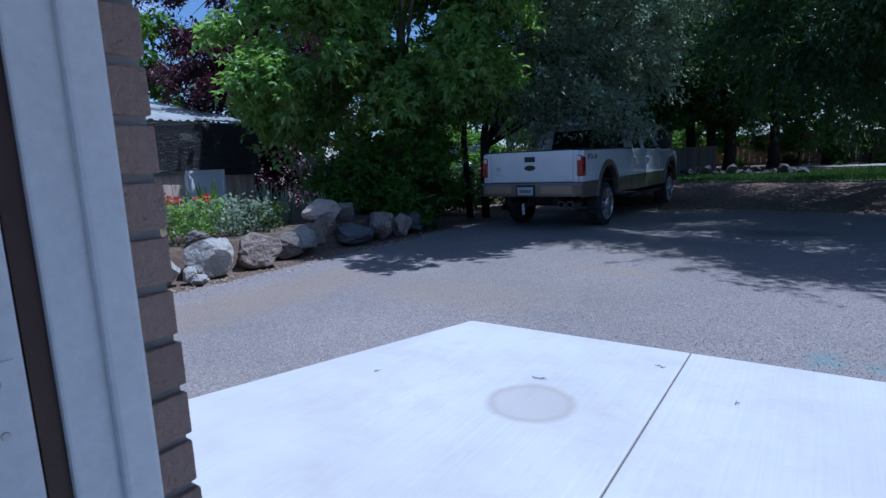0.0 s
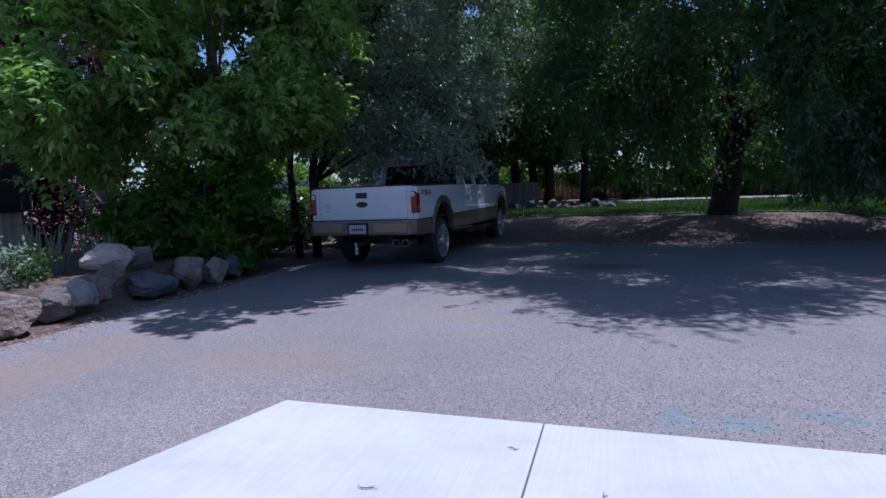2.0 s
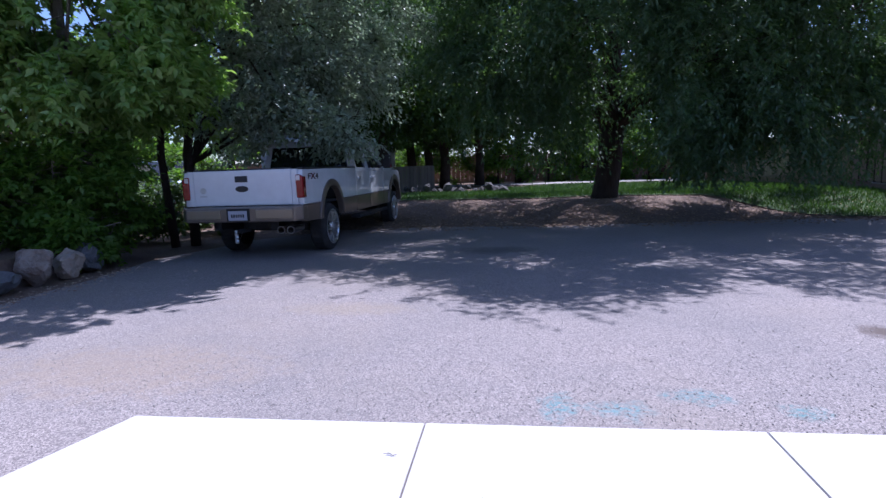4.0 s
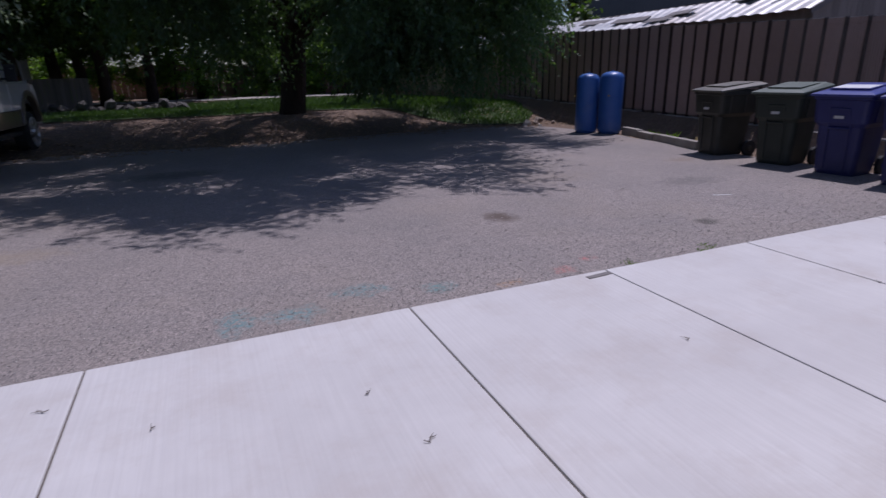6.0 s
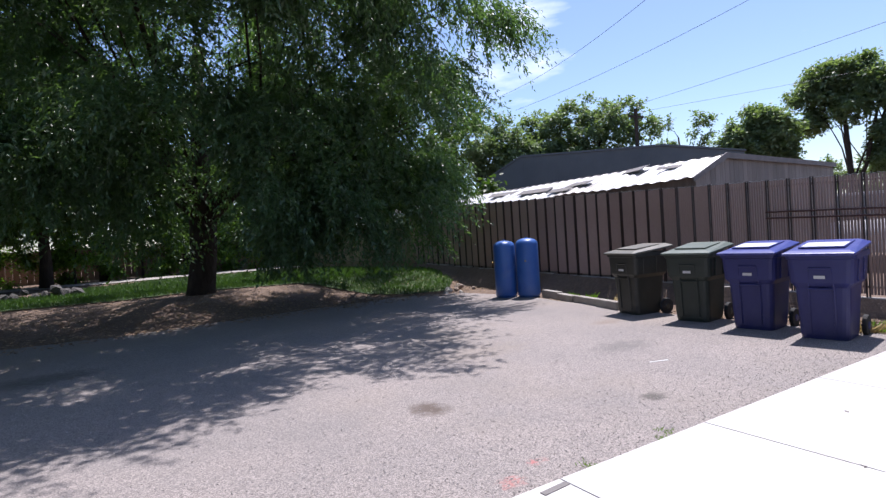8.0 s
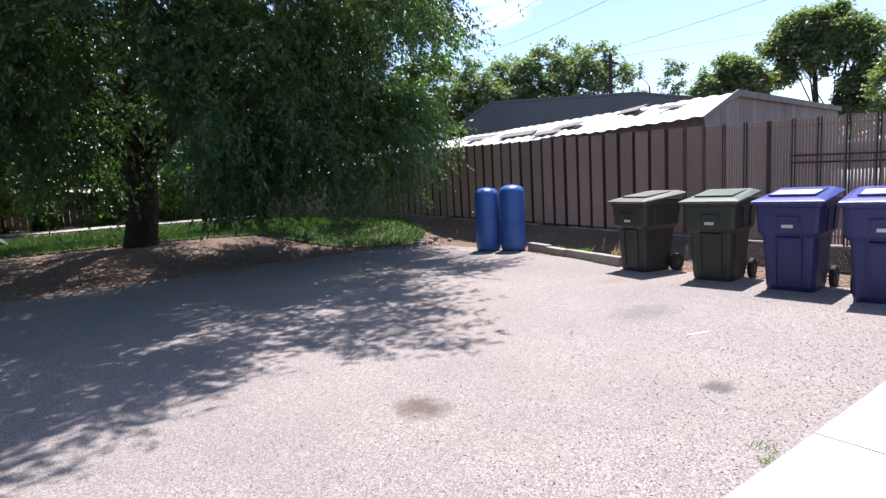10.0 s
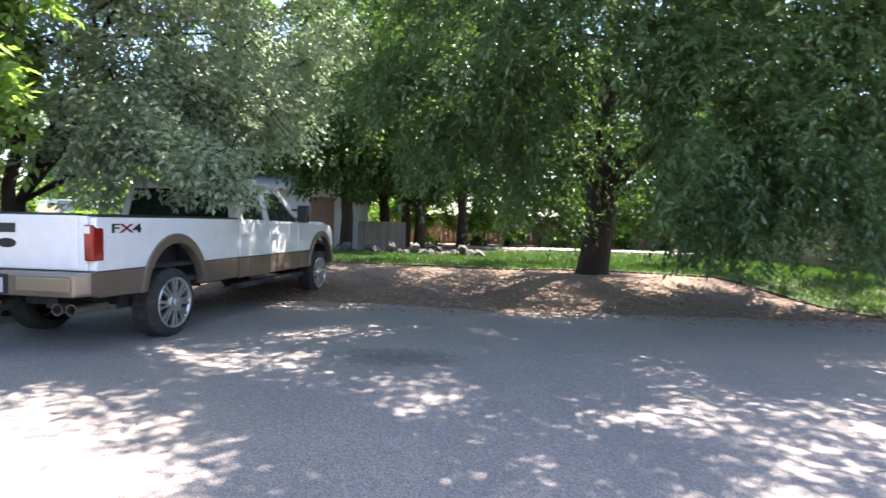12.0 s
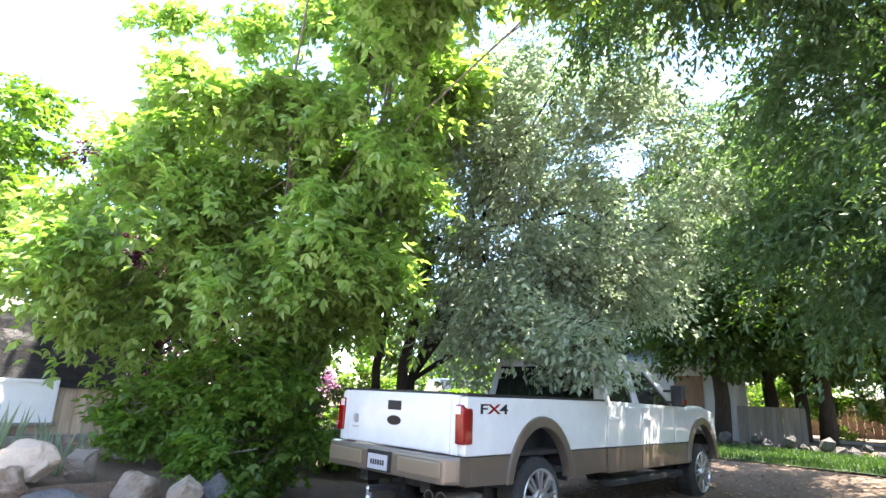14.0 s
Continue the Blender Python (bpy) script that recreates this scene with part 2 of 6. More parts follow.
LEAF_DARK = leaf_material("dark_green_leaves", (0.042, 0.085, 0.022), (0.095, 0.15, 0.035), 0.42)
LEAF_BRIGHT = leaf_material("bright_shrub_leaves", (0.10, 0.20, 0.03), (0.2, 0.32, 0.06), 0.5)
LEAF_PURPLE = leaf_material("purple_plum_leaves", (0.045, 0.018, 0.03), (0.10, 0.035, 0.055), 0.35, 0.45, (1.4, 0.5, 0.6))
# far leaves lightened and greyed, partly haze of distance put into the colour
LEAF_FAR = leaf_material("cottonwood_leaves", (0.15, 0.205, 0.12), (0.23, 0.295, 0.17), 0.42)
PETAL_RED = leaf_material("red_petals", (0.55, 0.03, 0.04), (0.7, 0.10, 0.07), 0.35, 0.5, (1.3, 0.8, 0.7))
PETAL_PINK = leaf_material("mauve_petals", (0.30, 0.16, 0.26), (0.44, 0.26, 0.38), 0.35, 0.5, (1.1, 0.9, 1.1))


# ---------------------------------------------------------------- mesh kit
def part(name, bm, mat, parent=None, label="", smooth=False):
    me = bpy.data.meshes.new(name)
    bmesh.ops.recalc_face_normals(bm, faces=bm.faces)
    bm.to_mesh(me)
    bm.free()
    for f in me.polygons if smooth else ():
        f.use_smooth = True
    me.materials.append(mat)
    ob = new(name, me)
    if parent is not None:
        ob.parent = parent
    return tagged(ob, label)


def empty(name, m, label="", category="", group="", kind=""):
    ob = new(name)
    ob.empty_display_size = 0.1
    ob.matrix_world = m
    return tagged(ob, label, category, group, kind)


def box(bm, x0, x1, y0, y1, z0, z1, bevel=0.0, m=None):
    r = bmesh.ops.create_cube(bm, size=1.0)["verts"]
    t = Matrix.Translation(((x0 + x1) / 2, (y0 + y1) / 2, (z0 + z1) / 2)) @ Matrix.Diagonal((x1 - x0, y1 - y0, z1 - z0, 1))
    bmesh.ops.transform(bm, matrix=(m or Matrix()) @ t, verts=r)
    if bevel:
        edges = list({e for v in r for e in v.link_edges})
        bmesh.ops.bevel(bm, geom=edges, offset=bevel, segments=2, profile=0.6, affect="EDGES")
    return bm


def boxes(*rows, bevel=0.0):
    bm = bmesh.new()
    for row in rows:
        box(bm, *row, bevel=bevel)
    return bm


def tube(bm, points, radii, sides=8, caps=True):
    """A tapered tube along the points."""
    rings, last = [], None
    pts = [Vector(p) for p in points]
    for i, p in enumerate(pts):
        d = (pts[min(i + 1, len(pts) - 1)] - pts[max(i - 1, 0)]).normalized()
        u = d.orthogonal().normalized() if last is None else (last - d * last.dot(d)).normalized()
        w = d.cross(u)
        last = u
        rings.append([bm.verts.new(p + (u * math.cos(2 * math.pi * k / sides) + w * math.sin(2 * math.pi * k / sides)) * radii[i]) for k in range(sides)])
    for a, b in zip(rings, rings[1:]):
        for k in range(sides):
            bm.faces.new((a[k], a[(k + 1) % sides], b[(k + 1) % sides], b[k]))
    if caps:
        bm.faces.new(rings[0][::-1])
        bm.faces.new(rings[-1])
    return bm


def lathe(bm, centre, axis, profile, sides=28):
    """A ring-shaped skin turned round the axis from (distance along it, radius) pairs."""
    c, a = Vector(centre), Vector(axis).normalized()
    u = a.orthogonal().normalized()
    w = a.cross(u)
    rings = [[bm.verts.new(c + a * d + (u * math.cos(2 * math.pi * k / sides) + w * math.sin(2 * math.pi * k / sides)) * r) for k in range(sides)] for d, r in profile]
    for p, q in zip(rings, rings[1:]):
        for k in range(sides):
            bm.faces.new((p[k], p[(k + 1) % sides], q[(k + 1) % sides], q[k]))
    return bm


def disc(bm, centre, axis, r0, r1, depth, sides=24):
    """A solid of revolution from radius r0 to r1 along the axis."""
    c, a = Vector(centre), Vector(axis).normalized()
    return tube(bm, [c, c + a * depth], [r0, r1], sides)


def extrude(bm, outline, along, m=None):
    """A closed flat outline pushed along a vector into a solid."""
    m = m or Matrix()
    a = [bm.verts.new(m @ Vector(p)) for p in outline]
    b = [bm.verts.new(m @ (Vector(p) + Vector(along))) for p in outline]
    bm.faces.new(a)
    bm.faces.new(b[::-1])
    for i in range(len(a)):
        j = (i + 1) % len(a)
        bm.faces.new((a[i], b[i], b[j], a[j]))
    return bm


def bevelled(bm, width, segments=2, angle=0.6):
    bm.normal_update()
    es = [e for e in bm.edges if len(e.link_faces) == 2 and e.calc_face_angle(0) > angle]
    bmesh.ops.bevel(bm, geom=es, offset=width, segments=segments, profile=0.6, affect="EDGES", clamp_overlap=True)
    return bm


def ground_height(x, y):
    """The raised lawn behind the drive."""
    t = min(1.0, max(0.0, (y - 15.4 + 0.25 * math.sin(x * 0.9)) / 3.2))
    return 0.38 * t * t * (3 - 2 * t)


def mesh_object(name, verts, faces, mat, parent=None, label=""):
    me = bpy.data.meshes.new(name)
    me.from_pydata(verts, [], faces)
    me.materials.append(mat)
    ob = new(name, me)
    if parent is not None:
        ob.parent = parent
    return tagged(ob, label)


def leaf_mesh(name, centres, ways, normals, length, width, mat, parent=None, label="", rng=None):
    """Many folded leaves in one mesh: each a bent diamond at its centre, pointing along its way."""
    n = len(centres)
    ways = ways / np.maximum(np.linalg.norm(ways, axis=1, keepdims=True), 1e-6)
    side = np.cross(ways, normals)
    side /= np.maximum(np.linalg.norm(side, axis=1, keepdims=True), 1e-6)
    up = np.cross(side, ways)
    k = rng.uniform(0.7, 1.3, (n, 1))
    L, W = length * k, width * k
    v = np.empty((n, 4, 3))
    v[:, 0] = centres
    v[:, 1] = centres + ways * L * 0.45 + side * W * 0.5 + up * W * 0.18
    v[:, 2] = centres + ways * L - up * L * 0.12
    v[:, 3] = centres + ways * L * 0.45 - side * W * 0.5 + up * W * 0.18
    i = np.arange(n)[:, None] * 4
    tris = np.concatenate([i + [0, 1, 2], i + [0, 2, 3]], axis=1).reshape(-1, 3)
    me = bpy.data.meshes.new(name)
    me.vertices.add(n * 4)
    me.vertices.foreach_set("co", v.astype(np.float32).ravel())
    me.loops.add(len(tris) * 3)
    me.loops.foreach_set("vertex_index", tris.astype(np.int32).ravel())
    me.polygons.add(len(tris))
    me.polygons.foreach_set("loop_start", np.arange(0, len(tris) * 3, 3, dtype=np.int32))
    me.polygons.foreach_set("loop_total", np.full(len(tris), 3, dtype=np.int32))
    me.update(calc_edges=True)
    me.materials.append(mat)
    ob = new(name, me)
    if parent is not None:
        ob.parent = parent
    return tagged(ob, label)


def sprays(rng, lobes, count, per, reach, droop, spread, shell=0.55, cluster=14):
    """Leaf places for a crown: boughs end at the outside of the lobes (x, y, z, rx, ry, rz, share), each with a fan of hanging sprays."""
    lob = np.array(lobes, float)
    share = lob[:, 6] / lob[:, 6].sum()
    nodes = max(1, count // cluster)
    which = rng.choice(len(lob), nodes, p=share)
    d = rng.normal(size=(nodes, 3))
    d /= np.linalg.norm(d, axis=1, keepdims=True)
    r = shell + (1 - shell) * rng.uniform(0, 1, (nodes, 1)) ** 0.6
    node = lob[which, :3] + d * r * lob[which, 3:6]
    node, d = np.repeat(node, cluster, 0), np.repeat(d, cluster, 0)
    n = len(node)
    start = node + rng.normal(scale=0.28 * reach, size=(n, 3)) * [1, 1, 0.6]
    way = d * [1, 1, 0.4] + rng.normal(scale=0.55, size=(n, 3)) * [1, 1, 0.6]
    way[:, 2] -= droop
    way /= np.linalg.norm(way, axis=1, keepdims=True)
    ln = reach * rng.uniform(0.5, 1.3, (n, 1))
    t = np.tile(np.linspace(0, 1, per), (n, 1))[..., None] + rng.normal(scale=0.03, size=(n, per, 1))
    c = start[:, None] + way[:, None] * ln[:, None] * t
    c[..., 2] -= droop * 0.5 * ln * t[..., 0] ** 2
    c += rng.normal(scale=spread, size=c.shape)
    across = np.cross(way, [0, 0, 1.0])
    hand = np.where(np.arange(per) % 2, 1.0, -1.0)[None, :, None]
    leafway = way[:, None] * 0.6 + across[:, None] * hand * 0.75 + rng.normal(scale=0.4, size=c.shape)
    leafway[..., 2] -= droop * 0.5
    nor = rng.normal(scale=0.45, size=c.shape)
    nor[..., 2] += 1.0
    return start, way, c.reshape(-1, 3), leafway.reshape(-1, 3), nor.reshape(-1, 3)


def tree(name, base, stems, lobes, bark, leaf, count, per, size, seed, label, category="tree", reach=0.6, droop=0.35, spread=0.06, shell=0.55, floor=0.0, group="", cluster=14, slim=1.0, leaflets=1):
    """stems: lists of points with radii, as (x, y, z, r); limbs run from the stems' upper ends to the lobes."""
    rng = np.random.default_rng(seed)
    ob = empty(name, Matrix.Translation(base), label, category, group)
    base = Vector(base)
    for stem in stems:
        bm = bmesh.new()
        tube(bm, [Vector(p[:3]) - base for p in stem], [p[3] for p in stem], 12)
        for v in bm.verts:
            w = noise.noise(v.co * 2.2 + Vector((seed, 0, 0))) * 0.16
            v.co += Vector((v.co.x - stem[0][0] + base.x, v.co.y - stem[0][1] + base.y, 0)) * w * (1 if v.co.z < 1.2 else 0.2)
        part("trunk", bm, bark, ob, smooth=True)
    start, way, c, lw, nor = sprays(rng, lobes, count, per, reach, droop, spread, shell, cluster)
    bm = bmesh.new()
    for lobe in lobes:
        stem = stems[int(rng.integers(len(stems)))]
        near = min(stems, key=lambda s: (Vector(s[-1][:3]) - Vector(lobe[:3])).length)
        stem = near if rng.uniform() < 0.7 else stem
        a, r0 = Vector(stem[-2 if len(stem) > 2 and rng.uniform() < 0.5 else -1][:3]), stem[-1][3] * slim
        e = Vector(lobe[:3])
        mid = (a + e) / 2 + Vector(rng.normal(scale=0.25, size=3)) + Vector((0, 0, 0.3))
        tube(bm, [a - base, mid - base, e - base], [r0 * 0.6, r0 * 0.36, r0 * 0.16], 6)
        for _ in range(5):
            k = rng.normal(size=3)
            k /= np.linalg.norm(k)
            tip = e + Vector(k * np.array(lobe[3:6]) * 0.85)
            m2 = (e + tip) / 2 + Vector(rng.normal(scale=0.15, size=3))
            tube(bm, [mid.lerp(e, rng.uniform(0.4, 1)) - base, m2 - base, tip - base], [r0 * 0.22, r0 * 0.12, 0.006], 5)
    for i in range(0, len(start), max(1, len(start) // 700)):
        a = Vector(start[i]) - base
        tube(bm, [a - Vector(way[i]) * 0.35, a + Vector(way[i]) * reach * 0.6], [0.008, 0.003], 3, False)
    tagged(part("limb", bm, bark, ob, smooth=True), kind="stuff")
    if leaflets == 3:
        # each leaf is a middle leaflet with one spread to either side
        lw = lw / np.linalg.norm(lw, axis=1, keepdims=True)
        across = np.cross(lw, nor)
        across /= np.maximum(np.linalg.norm(across, axis=1, keepdims=True), 1e-6)
        lw = np.concatenate([lw, 0.6 * lw + 0.8 * across, 0.6 * lw - 0.8 * across])
        c, nor = np.tile(c, (3, 1)), np.tile(nor, (3, 1))
    keep = c[:, 2] > floor
    leaf_mesh("crown", c[keep] - np.array(base), lw[keep], nor[keep], size[0], size[1], leaf, ob, "", rng)
    return ob


# ---------------------------------------------------------------- ground, drive and slab
def build_ground():
    xs = np.concatenate([[-900, -300, -120, -60, -35], np.arange(-20, 24.1, 0.5), [35, 60, 120, 300, 900]])
    ys = np.concatenate([[-900, -300, -120, -60, -25], np.arange(-10, 40.1, 0.5), [60, 120, 300, 900]])
    verts = [(x, y, ground_height(x, y) - 0.02 + 0.012 * noise.noise(Vector((x, y, 0)))) for y in ys for x in xs]
    w = len(xs)
    faces = [(j * w + i, j * w + i + 1, (j + 1) * w + i + 1, (j + 1) * w + i) for j in range(len(ys) - 1) for i in range(w - 1)]
    ob = mesh_object("ground", verts, faces, DIRT)
    for f in ob.data.polygons:
        f.use_smooth = True
    tagged(ob, "dry brown dirt with leaf litter under the trees", "ground", kind="structure")


def smooth_outline(points, step=0.18, wob=0.07, seed=0.0):
    out = []
    for a, b in zip(points, points[1:] + points[:1]):
        a, b = Vector((*a, 0)), Vector((*b, 0))
        k = max(1, int((b - a).length / step))
        for i in range(k):
            p = a.lerp(b, i / k)
            out.append(p + noise.noise_vector(p * 1.7 + Vector((0, 0, seed))) * wob + noise.noise_vector(p * 6 + Vector((0, 0, seed))) * wob * 0.4)
    return [(p.x, p.y) for p in out]


def build_drive():
    outline = smooth_outline([(0.55, -4), (0.5, 4), (0.45, 9.6), (0.3, 11), (0.9, 13.4), (2.2, 15.0), (4.6, 15.3), (7, 14.9), (10, 15.3), (13, 15.4), (14.4, 14.8), (14.7, 13), (14.35, 9.5), (14.35, 7.0), (14.45, 5.2), (14.5, -4)], seed=3.0)
    bm = bmesh.new()
    top = [bm.verts.new((x, y, 0.0)) for x, y in outline]
    low = [bm.verts.new((x, y, -0.06)) for x, y in outline]
    bm.faces.new(top)
    for i in range(len(top)):
        j = (i + 1) % len(top)
        bm.faces.new((top[i], low[i], low[j], top[j]))
    bmesh.ops.triangulate(bm, faces=bm.faces)
    ob = part("drive", bm, ASPHALT)
    tagged(ob, "weathered grey chip-seal asphalt drive", "driveway", kind="structure")


JOINTS = [5.73, 7.435, 8.91, 10.32, 12.0, 13.1]


def build_slab():
    ob = empty("patio_slab", Matrix.Translation((9, 3, 0)), "pale broom-finished concrete patio slab with open joints", "concrete slab", kind="structure")
    edges = [4.06] + JOINTS + [14.1]
    for a, b in zip(edges, edges[1:]):
        g = 0.0045
        north = [(a + (g if a > 4.1 else 0), 5.44), (b - (g if b < 14 else 0), 5.44)]
        south = [(north[1][0], -1.5), (north[0][0] if a > 4.1 else 1.82, -1.5)]
        bm = bmesh.new()
        extrude(bm, [(x - 9, y - 3, -0.08) for x, y in north + south], (0, 0, 0.105))
        bevelled(bm, 0.008)
        part("slab_panel", bm, CONCRETE, ob)
    bm = boxes(*[(x - 9 - 0.02, x - 9 + 0.02, -4.5, 2.43, -0.075, 0.017) for x in JOINTS])
    part("joint_fill", bm, JOINT, ob)
    return ob


build_ground()
build_drive()
build_slab()

# ---------------------------------------------------------------- boulders along the bed
def boulder(x, y, z, sx, sy, sz, mat, seed, label, rz=0, group="boulders along the flower bed"):
    bm = bmesh.new()
    bmesh.ops.create_icosphere(bm, subdivisions=4, radius=1.0)
    rnd = random.Random(seed)
    planes = [(Vector((rnd.gauss(0, 1), rnd.gauss(0, 1), rnd.gauss(0, 0.8))).normalized(), rnd.uniform(0.55, 0.84)) for _ in range(14)]
    for v in bm.verts:
        for n, d in planes:
            over = v.co.dot(n) - d
            if over > 0:
                v.co -= n * over * 0.96
        v.co *= 1.08 + 0.12 * noise.noise(v.co * 1.6 + Vector((seed, 0, 0))) - 0.13 * abs(noise.noise(v.co * 2.6 + Vector((seed, 3, 0)))) + 0.06 * noise.noise(v.co * 5 + Vector((seed, 9, 0))) - 0.05 * abs(noise.noise(v.co * 9 + Vector((seed, 5, 0))))
        v.co = Vector((v.co.x * sx, v.co.y * sy, v.co.z * sz))
    low = min(v.co.z for v in bm.verts)
    for v in bm.verts:
        v.co.z -= low
    ob = part("boulder", bm, mat)
    ob.matrix_world = pose(x, y, z, 0, 0, rz)
    return tagged(ob, label, "boulder", group)


# centre x, y, base z, half sizes, pale?
BOULDERS = [
    (-0.10, 3.05, -0.03, 0.42, 0.40, 0.28, 1), (-0.20, 3.75, -0.03, 0.42, 0.42, 0.27, 1), (-0.15, 4.45, -0.04, 0.36, 0.40, 0.25, 1), (-0.12, 5.06, -0.03, 0.38, 0.40, 0.25, 1),
    (0.02, 5.72, -0.03, 0.36, 0.33, 0.29, 1), (-0.05, 6.48, -0.04, 0.40, 0.42, 0.25, 2), (-0.12, 7.10, -0.03, 0.32, 0.30, 0.23, 0), (-0.55, 4.75, 0.36, 0.22, 0.28, 0.10, 1),
    (0.12, 5.35, -0.02, 0.14, 0.11, 0.12, 1), (0.28, 5.38, -0.02, 0.16, 0.14, 0.07, 1), (-0.55, 5.9, 0.34, 0.24, 0.22, 0.12, 0), (-0.35, 7.45, -0.03, 0.34, 0.34, 0.28, 1),
    (-0.36, 7.80, -0.02, 0.20, 0.25, 0.30, 2), (-0.42, 8.10, 0.10, 0.30, 0.31, 0.26, 2), (-0.62, 8.25, 0.38, 0.34, 0.42, 0.22, 3), (-0.18, 8.52, -0.03, 0.36, 0.50, 0.20, 4),
    (-0.55, 8.78, 0.28, 0.24, 0.25, 0.24, 0), (-0.08, 9.12, -0.03, 0.34, 0.42, 0.27, 2), (-0.03, 9.64, -0.03, 0.25, 0.27, 0.25, 3), (-0.08, 10.06, -0.03, 0.27, 0.29, 0.27, 4),
]
for i, (x, y, z, sx, sy, sz, pale) in enumerate(BOULDERS):
    k = 0.82 if y > 6.9 else 0.88
    sx, sy, sz = sx * k, sy * k, sz * (k + 0.1)
    boulder(x, y, z, sx, sy, sz, (ROCK_GREY, ROCK_PALE, ROCK_BROWN, ROCK_BUFF, ROCK_SLATE)[pale], i * 7 + 2, "pale chalky boulder edging the flower bed" if pale == 1 else "brown-streaked angular boulder edging the flower bed" if pale == 2 else "warm buff boulder on the edge of the flower bed" if pale == 3 else "dark slate-grey boulder edging the flower bed" if pale == 4 else "grey-brown rough boulder edging the flower bed", i * 47)

for i, (x, y, r) in enumerate([(14.25, 15.15, 0.14), (14.6, 15.3, 0.10), (14.05, 14.95, 0.08), (14.9, 15.6, 0.15), (14.45, 14.85, 0.07), (15.1, 15.2, 0.09)]):
    boulder(x, y, ground_height(x, y) - 0.03, r, r * 0.8, r * 0.6, ROCK_BROWN if i % 2 else ROCK_PALE, 300 + i, "small loose rock beside the lawn", i * 50, "loose rocks by the lawn")


def build_bed():
    outline = smooth_outline([(-0.25, 1.0), (-0.25, 9.9), (-0.6, 10.9), (-4.9, 11.2), (-4.9, 1.0)], wob=0.05, seed=9.0)
    bm = bmesh.new()
    rim = [bm.verts.new((x, y, -0.03)) for x, y in outline]
    top = [bm.verts.new((x + (-0.18 if x > -4 else 0), y, 0.34 + 0.04 * noise.noise(Vector((x, y, 4))))) for x, y in outline]
    for i in range(len(rim)):
        j = (i + 1) % len(rim)
        bm.faces.new((rim[i], rim[j], top[j], top[i]))
    bm.faces.new(top)
    bmesh.ops.triangulate(bm, faces=bm.faces)
    tagged(part("flower_bed", bm, DIRT), "raised bed of brown soil behind boulders", "flower bed", kind="structure")


build_bed()

